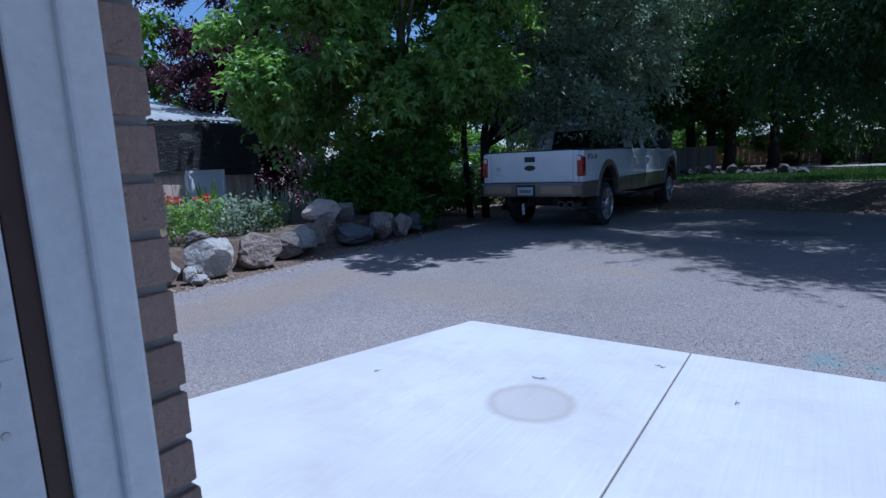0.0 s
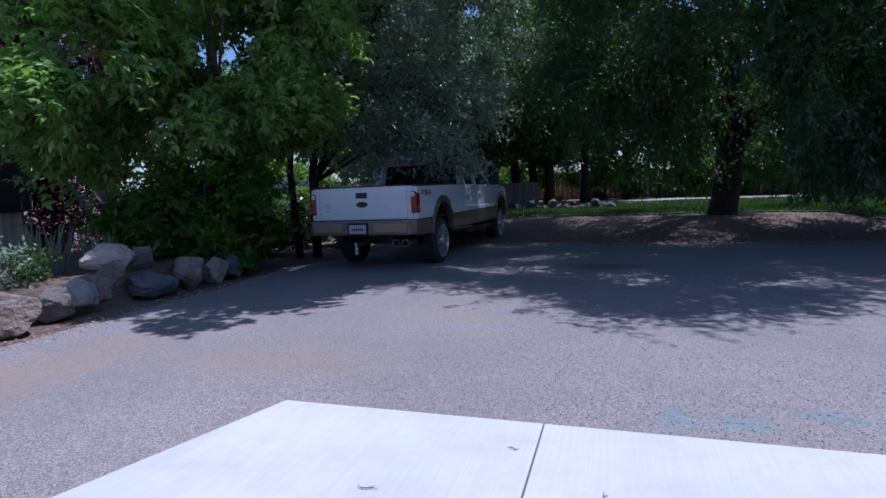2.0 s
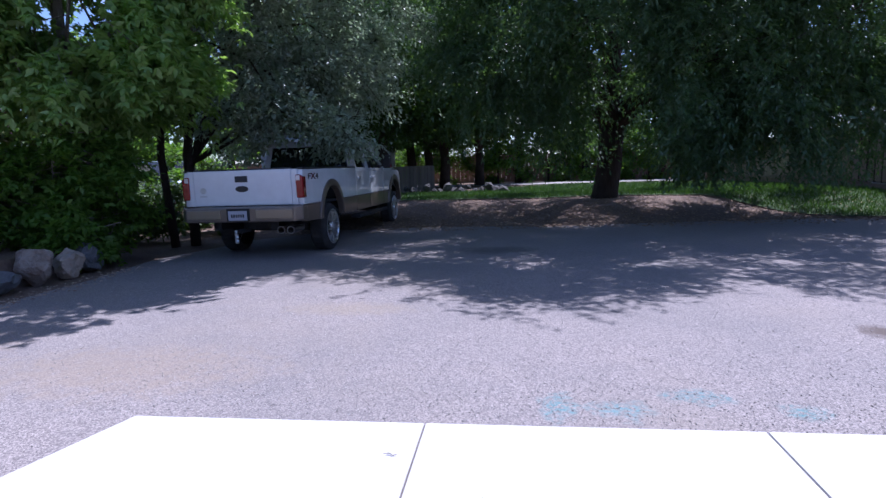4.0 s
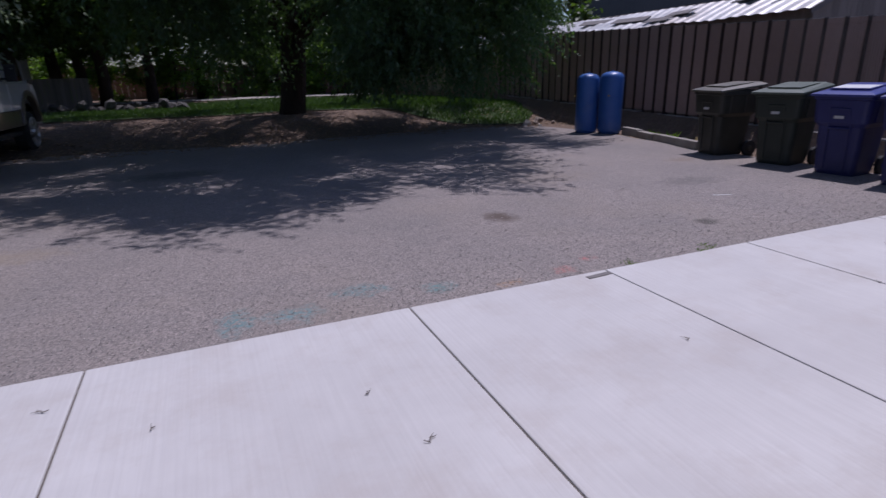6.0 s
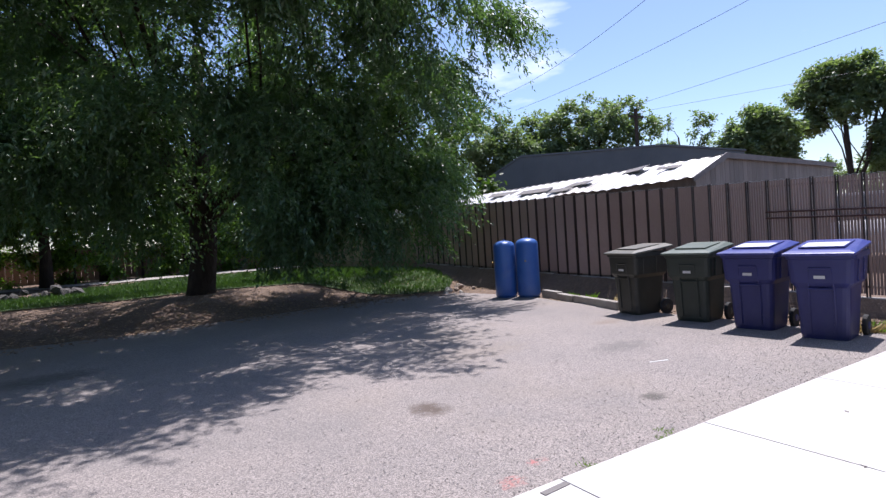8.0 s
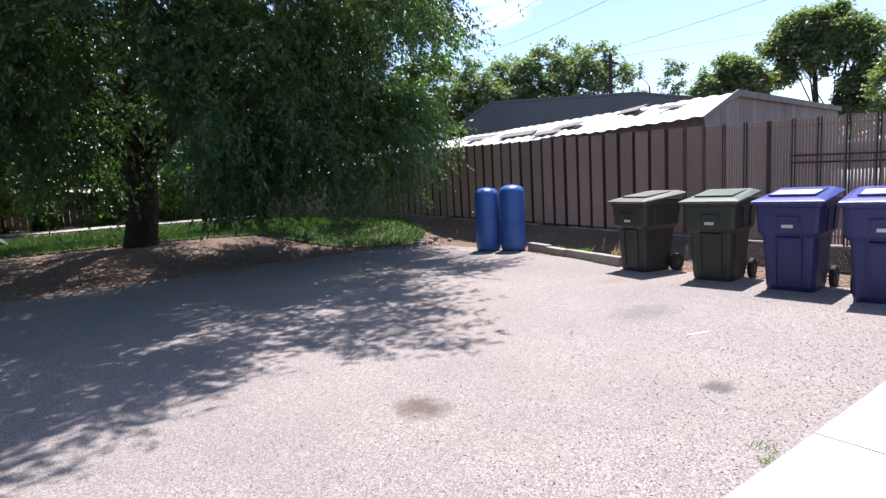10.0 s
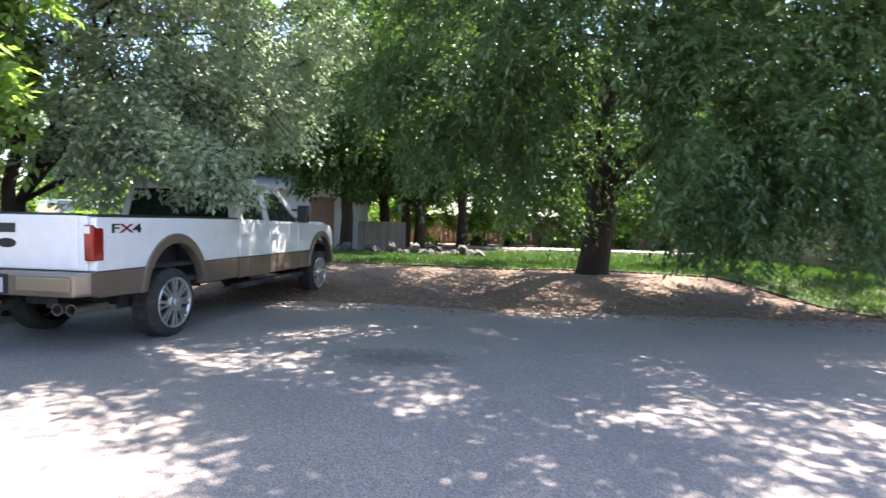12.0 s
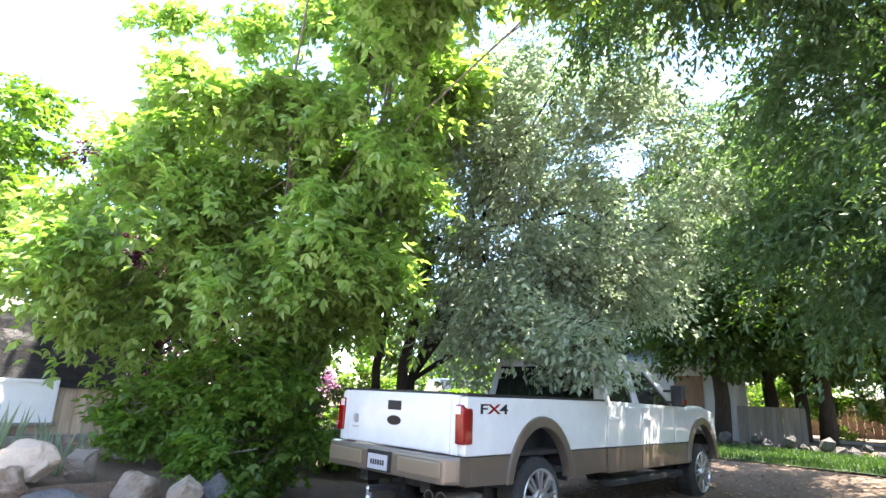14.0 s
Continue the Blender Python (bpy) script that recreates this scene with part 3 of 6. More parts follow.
# ---------------------------------------------------------------- trees
# crown lobes from z 7 up are mostly unseen, added for ground shade
tree("elm_tree", (8.95, 18.75, 0.30),
     [[(8.80, 18.75, 0.20, 0.42), (8.82, 18.75, 0.55, 0.34), (8.92, 18.75, 1.3, 0.31), (8.98, 18.7, 2.2, 0.35), (9.0, 18.6, 3.0, 0.33)],
      [(9.0, 18.6, 2.4, 0.26), (8.2, 17.6, 3.6, 0.20), (7.3, 16.4, 5.0, 0.13)],
      [(9.1, 18.6, 2.4, 0.26), (10.2, 17.4, 3.7, 0.20), (11.2, 15.8, 5.2, 0.13)],
      [(9.0, 18.8, 2.6, 0.28), (9.1, 19.2, 4.5, 0.20), (9.2, 19.0, 7.0, 0.12)]],
     [(7.9, 14.6, 4.1, 1.8, 1.5, 1.2, 1.1), (6.1, 15.6, 3.9, 1.5, 1.5, 1.1, 1.0), (10.4, 14.5, 3.3, 1.7, 1.4, 1.4, 1.3), (12.0, 14.6, 2.8, 1.4, 1.5, 1.4, 1.2),
      (13.0, 14.4, 4.2, 1.5, 1.5, 1.5, 1.0), (9.2, 15.0, 5.6, 3.2, 2.2, 1.6, 2.0), (6.4, 16.2, 5.8, 2.2, 2.2, 1.7, 1.3), (12.3, 15.4, 5.8, 2.2, 2.4, 1.8, 1.5),
      (9.0, 18.0, 8.0, 4.0, 3.6, 2.2, 2.2), (8.9, 11.7, 7.2, 2.0, 1.8, 1.1, 2.0), (11.2, 11.9, 7.0, 2.2, 1.7, 1.1, 2.3), (13.2, 13.2, 6.4, 1.7, 1.8, 1.3, 1.1),
      (10.0, 20.6, 4.8, 3.6, 2.0, 2.0, 1.2), (14.0, 17.5, 5.2, 2.0, 2.2, 2.0, 1.0), (6.2, 19.2, 5.2, 2.2, 2.2, 1.8, 1.0), (8.85, 9.95, 7.4, 0.6, 0.6, 0.5, 0.3), (12.2, 16.4, 2.5, 1.3, 1.0, 1.0, 1.0), (11.0, 16.0, 2.1, 1.0, 0.8, 0.7, 0.7), (13.2, 15.4, 2.6, 1.0, 1.0, 0.9, 0.7), (10.2, 15.2, 2.4, 0.9, 0.8, 0.6, 0.5), (12.4, 17.6, 7.2, 2.2, 2.0, 1.0, 1.0), (7.4, 17.2, 2.8, 1.0, 0.8, 0.7, 0.5), (6.6, 19.2, 7.6, 1.6, 1.4, 0.8, 0.8), (5.8, 17.6, 7.6, 1.3, 1.2, 0.7, 0.6), (8.6, 16.2, 7.0, 1.6, 1.4, 0.9, 0.6), (12.6, 16.5, 4.6, 1.5, 1.3, 1.2, 0.8), (4.4, 12.8, 7.2, 1.4, 1.2, 0.8, 0.5), (5.6, 13.0, 7.4, 1.3, 1.2, 0.8, 0.6), (5.0, 17.8, 6.6, 2.0, 1.9, 1.3, 1.1), (3.8, 20.2, 6.8, 2.0, 1.8, 1.4, 0.9), (6.9, 12.8, 7.6, 1.6, 1.5, 1.0, 0.9), (10.4, 13.4, 7.6, 2.6, 1.8, 1.0, 1.2),
      (7.6, 13.6, 8.8, 2.6, 2.0, 0.8, 1.5), (11.6, 13.4, 8.8, 2.6, 2.0, 0.8, 1.4), (6.6, 15.6, 8.6, 1.8, 1.8, 0.8, 0.9), (5.4, 13.2, 8.4, 1.3, 1.2, 0.6, 0.5), (7.0, 18.4, 8.6, 1.6, 1.5, 0.8, 0.8)],
     BARK, LEAF_ELM, 13300, 28, (0.115, 0.041), 11, "large old elm with dark rough trunk and drooping green branches", reach=0.95, droop=0.62, spread=0.022, floor=0.75, cluster=34, slim=0.5)

tree("maple_tree", (-0.75, 11.9, 0.0),
     [[(-1.05, 10.95, -0.02, 0.12), (-1.05, 10.98, 1.2, 0.10), (-0.95, 11.1, 3.0, 0.085), (-0.7, 10.9, 5.2, 0.05)],
      [(-1.25, 11.65, -0.02, 0.11), (-1.05, 11.75, 1.2, 0.095), (-0.55, 12.0, 3.0, 0.08), (0.2, 11.9, 5.0, 0.05)]],
     [(-0.4, 10.6, 3.4, 1.5, 1.3, 0.9, 1.1), (-1.7, 9.5, 3.0, 1.5, 1.2, 0.8, 1.0), (0.3, 10.9, 4.9, 1.5, 1.3, 0.9, 1.2), (-1.2, 10.2, 5.0, 1.7, 1.5, 1.0, 1.2),
      (-1.6, 9.3, 3.9, 1.0, 0.9, 0.7, 0.5), (0.0, 11.6, 6.6, 2.0, 1.8, 1.0, 1.2), (-1.2, 12.2, 3.2, 1.6, 1.2, 1.2, 0.8), (0.7, 12.2, 3.6, 1.0, 0.9, 0.8, 0.6),
      # the z 7 lobes out over the drive are unseen, added to shade it
      (0.6, 11.8, 8.2, 1.9, 1.6, 0.9, 0.9), (1.0, 11.6, 5.9, 1.1, 1.0, 0.9, 0.8), (-1.6, 11.0, 7.6, 1.7, 1.6, 0.9, 0.8), (1.5, 10.6, 7.2, 1.4, 1.3, 0.7, 0.7), (2.2, 10.2, 7.2, 1.0, 0.9, 0.6, 0.95), (-2.4, 10.9, 5.9, 1.6, 1.6, 1.0, 0.8), (-2.5, 9.5, 4.5, 1.2, 1.1, 0.8, 0.6), (3.1, 8.8, 7.0, 0.8, 0.8, 0.5, 0.55), (3.7, 10.0, 7.0, 0.9, 0.8, 0.5, 0.6), (2.9, 10.7, 7.0, 0.9, 0.8, 0.5, 0.6), (4.5, 12.0, 7.0, 1.0, 0.9, 0.5, 0.6), (0.6, 11.0, 2.9, 0.9, 0.8, 0.5, 0.5)],
     BARK_PALE, LEAF_MAPLE, 2900, 16, (0.15, 0.068), 12, "leafy maple with bright green hanging leaves and pale stems", reach=0.6, droop=0.6, spread=0.07, floor=1.3, leaflets=3)

tree("maple_shoots", (-0.75, 10.7, 0.0),
     [[(-0.75, 10.7, 0.0, 0.03), (-0.7, 10.6, 0.7, 0.02), (-0.6, 10.5, 1.3, 0.012)], [(-1.2, 10.6, 0.0, 0.03), (-1.3, 10.4, 0.7, 0.02), (-1.4, 10.3, 1.2, 0.012)]],
     [(-0.5, 10.55, 0.75, 0.5, 0.55, 0.6, 1.0), (-1.2, 10.2, 1.1, 0.7, 0.7, 0.7, 1.2), (-0.4, 11.2, 0.7, 0.45, 0.55, 0.6, 0.9), (-1.5, 9.8, 0.9, 0.5, 0.5, 0.45, 0.6), (-0.4, 10.5, 1.6, 0.6, 0.6, 0.5, 0.7)],
     BARK_PALE, LEAF_BRIGHT, 800, 14, (0.115, 0.055), 13, "thick green maple shoots growing behind the boulders", "shrub", reach=0.4, droop=0.3, spread=0.06, floor=0.03, leaflets=3)

tree("silver_tree", (-0.05, 13.2, 0.0),
     [[(-0.08, 12.9, -0.02, 0.10), (-0.08, 12.9, 1.8, 0.085), (0.2, 13.2, 4.0, 0.06)], [(-0.25, 13.2, -0.02, 0.09), (-0.20, 13.2, 1.6, 0.075), (0.6, 13.8, 4.2, 0.06)], [(-0.42, 12.75, -0.02, 0.085), (-0.50, 12.7, 1.8, 0.07), (-0.6, 13.2, 4.2, 0.05)]],
     [(1.6, 13.6, 3.2, 1.2, 1.0, 0.9, 1.0), (2.3, 14.5, 3.5, 1.1, 1.0, 0.9, 1.0), (1.9, 13.0, 2.5, 0.6, 0.3, 0.3, 0.35), (1.2, 14.2, 4.6, 1.5, 1.2, 1.1, 1.1), (2.8, 14.8, 4.6, 1.4, 1.3, 1.1, 1.0),
      (2.0, 14.6, 6.2, 1.6, 1.4, 1.2, 1.1), (0.9, 13.9, 2.4, 0.9, 0.7, 0.6, 0.7), (2.6, 15.8, 4.0, 0.9, 1.0, 0.8, 0.7), (2.4, 14.4, 7.4, 1.3, 1.2, 0.9, 0.7), (1.4, 13.6, 5.6, 1.3, 1.0, 1.0, 0.8), (0.6, 13.4, 6.6, 1.2, 1.0, 1.0, 0.7), (2.7, 15.0, 5.8, 1.1, 1.1, 1.0, 0.8), (3.08, 12.72, 2.05, 0.2, 0.15, 0.25, 0.24)],
     BARK, LEAF_OLIVE, 3000, 24, (0.10, 0.048), 14, "grey-green leafy tree with dark stems reaching over the pickup", reach=0.6, droop=0.5, spread=0.07, floor=1.55)

DARK_TREES = [(1.0, 25.0, 0), (1.5, 28.5, 1), (2.1, 30, 2), (3.2, 27.6, 3), (-0.6, 29.5, 4), (4.6, 30.5, 5), (-3.2, 27.5, 6), (6.6, 34, 7), (10.5, 36, 8), (14.5, 35, 9), (-7.5, 28.5, 10), (18.5, 33, 11)]
for x, y, k in DARK_TREES:
    h = 9 + (k * 37 % 5)
    lob = [(x, y, 0.36 * h, 1.4, 1.4, 1.2, 0.8), (x + 0.8, y - 0.6, 0.55 * h, 1.9, 1.8, 1.5, 1.2), (x - 0.9, y + 0.4, 0.62 * h, 1.9, 1.8, 1.6, 1.2), (x, y, 0.85 * h, 1.9, 1.9, 1.7, 1.2), (x + 0.2, y - 1.0, 0.42 * h, 1.6, 1.2, 1.0, 0.9)]
    tree("tall_tree", (x, y, 0.36), [[(x, y, 0.3, 0.26), (x + 0.05, y, 1.6, 0.21), (x - 0.1, y, 4.0, 0.16), (x, y, 0.75 * h, 0.07)]], lob, BARK, LEAF_DARK, 1300 if k < 7 else 800, 20, (0.2, 0.11), 30 + k,
         "tall dark-trunked tree in the shady row behind the lawn", group="row of tall trees", reach=0.8, droop=0.4, spread=0.12, floor=2.2 + (k % 3) * 0.3)

for k, (x, y, s) in enumerate([(-4.5, 33, 1.5), (-1.0, 33.5, 1.3), (2.5, 33, 1.4), (5.5, 32.6, 1.3), (8.2, 33.2, 1.5), (10.8, 32.8, 1.4), (13.4, 33, 1.6), (16.2, 31, 1.4), (-9.0, 24.5, 1.8), (-6.5, 22.5, 1.2)]):
    tree("bush", (x, y, 0.36), [[(x, y, 0.3, 0.06), (x, y, 1.2, 0.04), (x + 0.1, y, 1.9, 0.02)]],
         [(x, y, 1.1, s, s * 0.7, 0.8, 1), (x + 0.5, y - 0.3, 1.9, s * 0.8, s * 0.6, 0.9, 1), (x - 0.6, y, 2.5, s * 0.7, s * 0.6, 0.9, 0.8)],
         BARK, LEAF_BRIGHT, 330, 16, (0.16, 0.09), 60 + k, "sunlit bright green bush beyond the lawn", "bush", group="bushes beyond the lawn", reach=0.5, droop=0.3, spread=0.1, floor=0.4)

tree("plum_tree", (-7.6, 11.8, 0.0), [[(-7.6, 11.8, -0.02, 0.2), (-7.6, 11.8, 2.0, 0.16), (-7.5, 11.7, 4.5, 0.09)]],
     [(-7.4, 11.0, 4.2, 1.8, 1.6, 1.3, 1), (-6.6, 12.2, 4.6, 1.8, 1.6, 1.3, 1), (-7.8, 11.6, 6.2, 2.2, 2.0, 1.6, 1.3), (-6.0, 10.8, 3.6, 1.2, 1.0, 0.8, 0.6), (-5.8, 12.4, 3.2, 1.1, 1.0, 0.9, 0.5), (-5.9, 11.8, 2.3, 0.9, 0.8, 1.0, 0.6), (-5.7, 11.5, 1.2, 0.7, 0.6, 0.8, 0.5)],
     BARK, LEAF_PURPLE, 1700, 20, (0.13, 0.07), 15, "purple-leaved plum tree growing behind the shed", reach=0.6, droop=0.3, floor=0.1)
tree("green_tree", (-9.6, 7.4, 0.0), [[(-9.6, 7.4, -0.02, 0.22), (-9.6, 7.4, 2.6, 0.17), (-9.5, 7.4, 5.0, 0.1)]],
     [(-9.4, 7.0, 5.0, 2.0, 1.9, 1.5, 1), (-9.8, 8.6, 5.8, 2.0, 1.9, 1.5, 1), (-9.4, 5.0, 5.4, 1.9, 1.9, 1.4, 1), (-9.6, 7.0, 7.4, 2.2, 2.2, 1.5, 1)],
     BARK, LEAF_BRIGHT, 900, 18, (0.2, 0.11), 16, "green leafy tree behind the shed", reach=0.7, droop=0.4, floor=2.6)
tree("mauve_bush", (-6.2, 14.6, 0.0), [[(-6.2, 14.6, -0.02, 0.05), (-6.2, 14.6, 0.9, 0.03)]],
     [(-6.3, 14.4, 1.2, 1.1, 0.9, 0.8, 1), (-5.3, 15.2, 1.1, 1.0, 0.9, 0.8, 0.8), (-7.2, 13.9, 1.2, 0.9, 0.8, 0.8, 0.7)], BARK, PETAL_PINK, 300, 14, (0.10, 0.07), 17, "mauve flowering bush behind the leaning timbers", "bush", reach=0.3, droop=0.0, floor=0.05)
tree("bush", (-5.2, 14.3, 0.0), [[(-5.2, 14.3, -0.02, 0.05), (-5.2, 14.3, 0.8, 0.03)]],
     [(-5.4, 14.0, 0.5, 0.7, 0.6, 0.5, 1), (-4.4, 15.8, 1.1, 1.0, 0.8, 0.9, 0.9)], BARK, LEAF_BRIGHT, 200, 14, (0.12, 0.07), 18, "bright green bush in the sun beside the mauve flowers", "bush", reach=0.3, droop=0.1, floor=0.05)
tree("bush", (-4.4, 19.5, 0.3), [[(-4.4, 19.5, 0.2, 0.06), (-4.4, 19.5, 1.6, 0.03)]],
     [(-4.4, 19.4, 1.3, 1.1, 0.9, 1.0, 1), (-3.6, 20.2, 1.9, 1.0, 0.9, 0.9, 1)], BARK, LEAF_BRIGHT, 260, 16, (0.14, 0.08), 19, "yellow-green bush in the sun behind the pickup", "bush", reach=0.4, droop=0.2, floor=0.35)

for k, (x, y, h) in enumerate([(-2.2, 13.4, 1.3), (-1.3, 14.9, 1.2), (-3.4, 13.0, 1.0), (-2.6, 16.2, 1.5), (-0.6, 16.6, 1.2), (-4.2, 17.0, 1.5)]):
    tree("bush", (x, y, 0.0), [[(x, y, -0.02, 0.05), (x, y, h * 0.5, 0.03)]], [(x, y, h * 0.5, 0.7, 0.6, h * 0.42, 1), (x + 0.5, y + 0.2, h * 0.4, 0.6, 0.5, h * 0.34, 0.8)],
         BARK, LEAF_DARK, 220, 16, (0.12, 0.07), 90 + k, "shaded dark green bush between the shed and pickup", "bush", group="shaded bushes", reach=0.35, droop=0.2, floor=0.03)

# far trees beyond the fence
def far_tree(bearing, dist, blobs, seed, label, count=900, leaf=LEAF_FAR, base_r=0.5):
    """A tree at a bearing (degrees clockwise from +y) and distance from the slab; blobs: across, height, half width, half height."""
    a = radians(bearing)
    x, y = 6.5 + dist * math.sin(a), 2.7 + dist * math.cos(a)
    rx, ry = math.cos(a), -math.sin(a)
    lob = [(x + u * rx + 0.8 * math.sin(7 * u) * math.sin(a), y + u * ry, z, w * 1.1, w * 1.1, h * 1.35, w * w * h) for u, z, w, h in blobs]
    low, high = min(b[1] for b in blobs), max(b[1] for b in blobs)
    stems = [[(x, y, -0.05, base_r), (x + 0.2, y, low * 0.6, base_r * 0.75), (x - 0.3 * rx, y - 0.3 * ry, (low + high) / 2, base_r * 0.45)],
             [(x, y, low * 0.4, base_r * 0.6), (x + 1.2 * rx, y + 1.2 * ry, low * 0.85, base_r * 0.45), (x + 2.2 * rx, y + 2.2 * ry, (low + high) / 2, base_r * 0.25)]]
    return tree("cottonwood_tree", (x, y, 0), stems, lob, BARK, leaf, count, 16, (0.34, 0.22), seed, label, group="far cottonwoods", reach=0.7, droop=0.15, spread=0.2, shell=0.15, floor=0.5, cluster=6)


far_tree(46.0, 60, [(-5, 9.5, 3, 2), (-2, 11.5, 3, 2), (1, 12.3, 3, 2), (4, 11.5, 2.5, 2), (6, 10.5, 2, 1.5), (-7, 8, 2.5, 2), (0, 9, 4, 2)], 71, "broad green cottonwood beyond the sheds", 1700)
far_tree(36.0, 58, [(-3, 9, 3.5, 2.5), (3, 9.5, 3.5, 2.5), (0, 11, 3, 2)], 72, "broad green cottonwood beyond the sheds", 1200)
far_tree(55.5, 70, [(-1.2, 9.5, 1.0, 1.5), (-1.0, 12, 0.8, 1.2), (2.0, 10, 1.0, 1.5), (2.4, 12.5, 0.8, 1.2)], 73, "slender far cottonwood against the sky", 160, base_r=0.2)
far_tree(62.0, 60, [(-1.9, 8.8, 1.2, 1.1), (0, 10.0, 1.4, 0.9), (1.4, 9.3, 1.2, 1.0), (0, 8.2, 1.7, 0.9), (1.2, 7.4, 1.2, 0.9), (-0.6, 10.9, 0.8, 0.5)], 74, "dense round cottonwood beyond the fence", 1500, base_r=0.3)
far_tree(68.3, 65, [(-3.3, 13.0, 1.4, 0.9), (-1.6, 14.2, 1.6, 1.0), (0.2, 14.8, 1.5, 0.8), (2.0, 13.2, 1.7, 0.9), (3.6, 11.8, 1.2, 0.8), (0.2, 12.6, 1.5, 0.8), (-2.4, 11.2, 1.0, 0.7), (2.8, 8.2, 1.1, 1.2), (-1.8, 12.6, 1.1, 0.6), (3.0, 6.4, 1.3, 0.9), (-3.4, 9.8, 1.1, 0.8), (3.9, 9.6, 1.1, 0.8), (0.8, 10.8, 1.2, 0.7)], 75, "tall spreading cottonwood with open dark limbs", 2600, base_r=0.38)
far_tree(74.5, 60, [(-2.0, 7.8, 1.1, 1.4), (0, 9.2, 1.4, 1.3), (2, 8, 1.6, 1.5), (3.5, 6, 2.2, 1.6), (-1.5, 5.2, 1.4, 1.4)], 76, "thin grey-green cottonwood with bare twigs", 420, LEAF_FAR, 0.3)
far_tree(81.0, 62, [(-3, 7, 2.5, 2), (0, 8, 2.5, 2), (3, 7.5, 2.5, 2)], 77, "thin grey-green cottonwood with bare twigs", 600, LEAF_FAR, 0.3)
far_tree(70.0, 75, [(-8, 5.2, 3, 1.6), (-4, 5.0, 3, 1.5), (0, 5.0, 3, 1.5), (4, 5.2, 3, 1.5), (8, 5.2, 3, 1.6)], 78, "low row of scrub trees beyond the fence", 600)

# ---------------------------------------------------------------- lawn
def build_lawn():
    south = [(-2.0, 19.2), (1.0, 19.4), (3.0, 19.5), (5.0, 19.3), (7.0, 19.0), (8.4, 19.4), (9.7, 19.3), (11.4, 18.6), (12.6, 16.4), (13.4, 15.7), (14.4, 15.5), (15.2, 16.4)]
    north = [(16.4, 20.5), (16.2, 26), (13.5, 28.2), (9, 29.4), (6, 27), (4.5, 24.2), (-2.0, 23.2)]
    outline = smooth_outline(south + north, 0.3, 0.10, 5.0)
    bm = bmesh.new()
    bm.faces.new([bm.verts.new((x, y, 0)) for x, y in outline])
    bmesh.ops.triangulate(bm, faces=bm.faces)
    bmesh.ops.subdivide_edges(bm, edges=[e for e in bm.edges if e.calc_length() > 1.0], cuts=4)
    bmesh.ops.triangulate(bm, faces=bm.faces)
    for v in bm.verts:
        v.co.z = ground_height(v.co.x, v.co.y) + 0.01
    tris = [[tuple(v.co) for v in f.verts] for f in bm.faces]
    areas = [f.calc_area() for f in bm.faces]
    tagged(part("lawn", bm, LAWN), "green mown lawn under the elm", "lawn", kind="structure")
    rng = np.random.default_rng(5)
    t, p = np.array(tris), np.array(areas) / sum(areas)
    k = 45000
    w = t[rng.choice(len(t), k, p=p)]
    uv = rng.dirichlet((1, 1, 1), k)
    c = (w * uv[..., None]).sum(1)
    keep = rng.uniform(size=k) < np.clip((30 - c[:, 1]) / 9, 0.3, 1)
    c = c[keep]
    way = rng.normal(scale=0.3, size=c.shape) + [0, 0, 1]
    g = leaf_mesh("grass", c, way, rng.normal(size=c.shape), 0.09, 0.022, GRASS, rng=rng)
    tagged(g, "short green lawn grass", "grass", kind="stuff")


build_lawn()

# ---------------------------------------------------------------- bins and tanks
BIN_COLOURS = {
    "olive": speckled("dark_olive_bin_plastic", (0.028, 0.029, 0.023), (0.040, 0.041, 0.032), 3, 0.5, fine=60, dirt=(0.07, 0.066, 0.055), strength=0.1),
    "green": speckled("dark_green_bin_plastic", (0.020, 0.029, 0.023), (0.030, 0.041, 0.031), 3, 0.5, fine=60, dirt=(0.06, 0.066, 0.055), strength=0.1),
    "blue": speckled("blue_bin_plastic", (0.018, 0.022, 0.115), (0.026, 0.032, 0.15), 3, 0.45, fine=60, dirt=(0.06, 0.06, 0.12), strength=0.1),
}
# lids paler than the bodies; the sky's sheen is partly put into the colour
LID_OLIVE = speckled("pale_olive_lid", (0.11, 0.105, 0.08), (0.18, 0.165, 0.13), 4, 0.5, fine=50, dirt=(0.30, 0.27, 0.22), strength=0.1)
LID_GREEN = speckled("pale_green_lid", (0.075, 0.10, 0.075), (0.115, 0.14, 0.11), 4, 0.5, fine=50, dirt=(0.22, 0.24, 0.2), strength=0.1)
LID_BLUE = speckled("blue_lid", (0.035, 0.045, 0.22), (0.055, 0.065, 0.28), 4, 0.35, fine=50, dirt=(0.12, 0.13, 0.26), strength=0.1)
RUBBER = speckled("black_rubber", (0.022, 0.022, 0.023), (0.035, 0.034, 0.033), 8, 0.85, fine=60, strength=0.2)
STICKER = plain("pale_sticker", (0.62, 0.62, 0.60), 0.5)
STICKER_LIGHT = plain("white_lid_sticker", (0.75, 0.76, 0.78), 0.4)


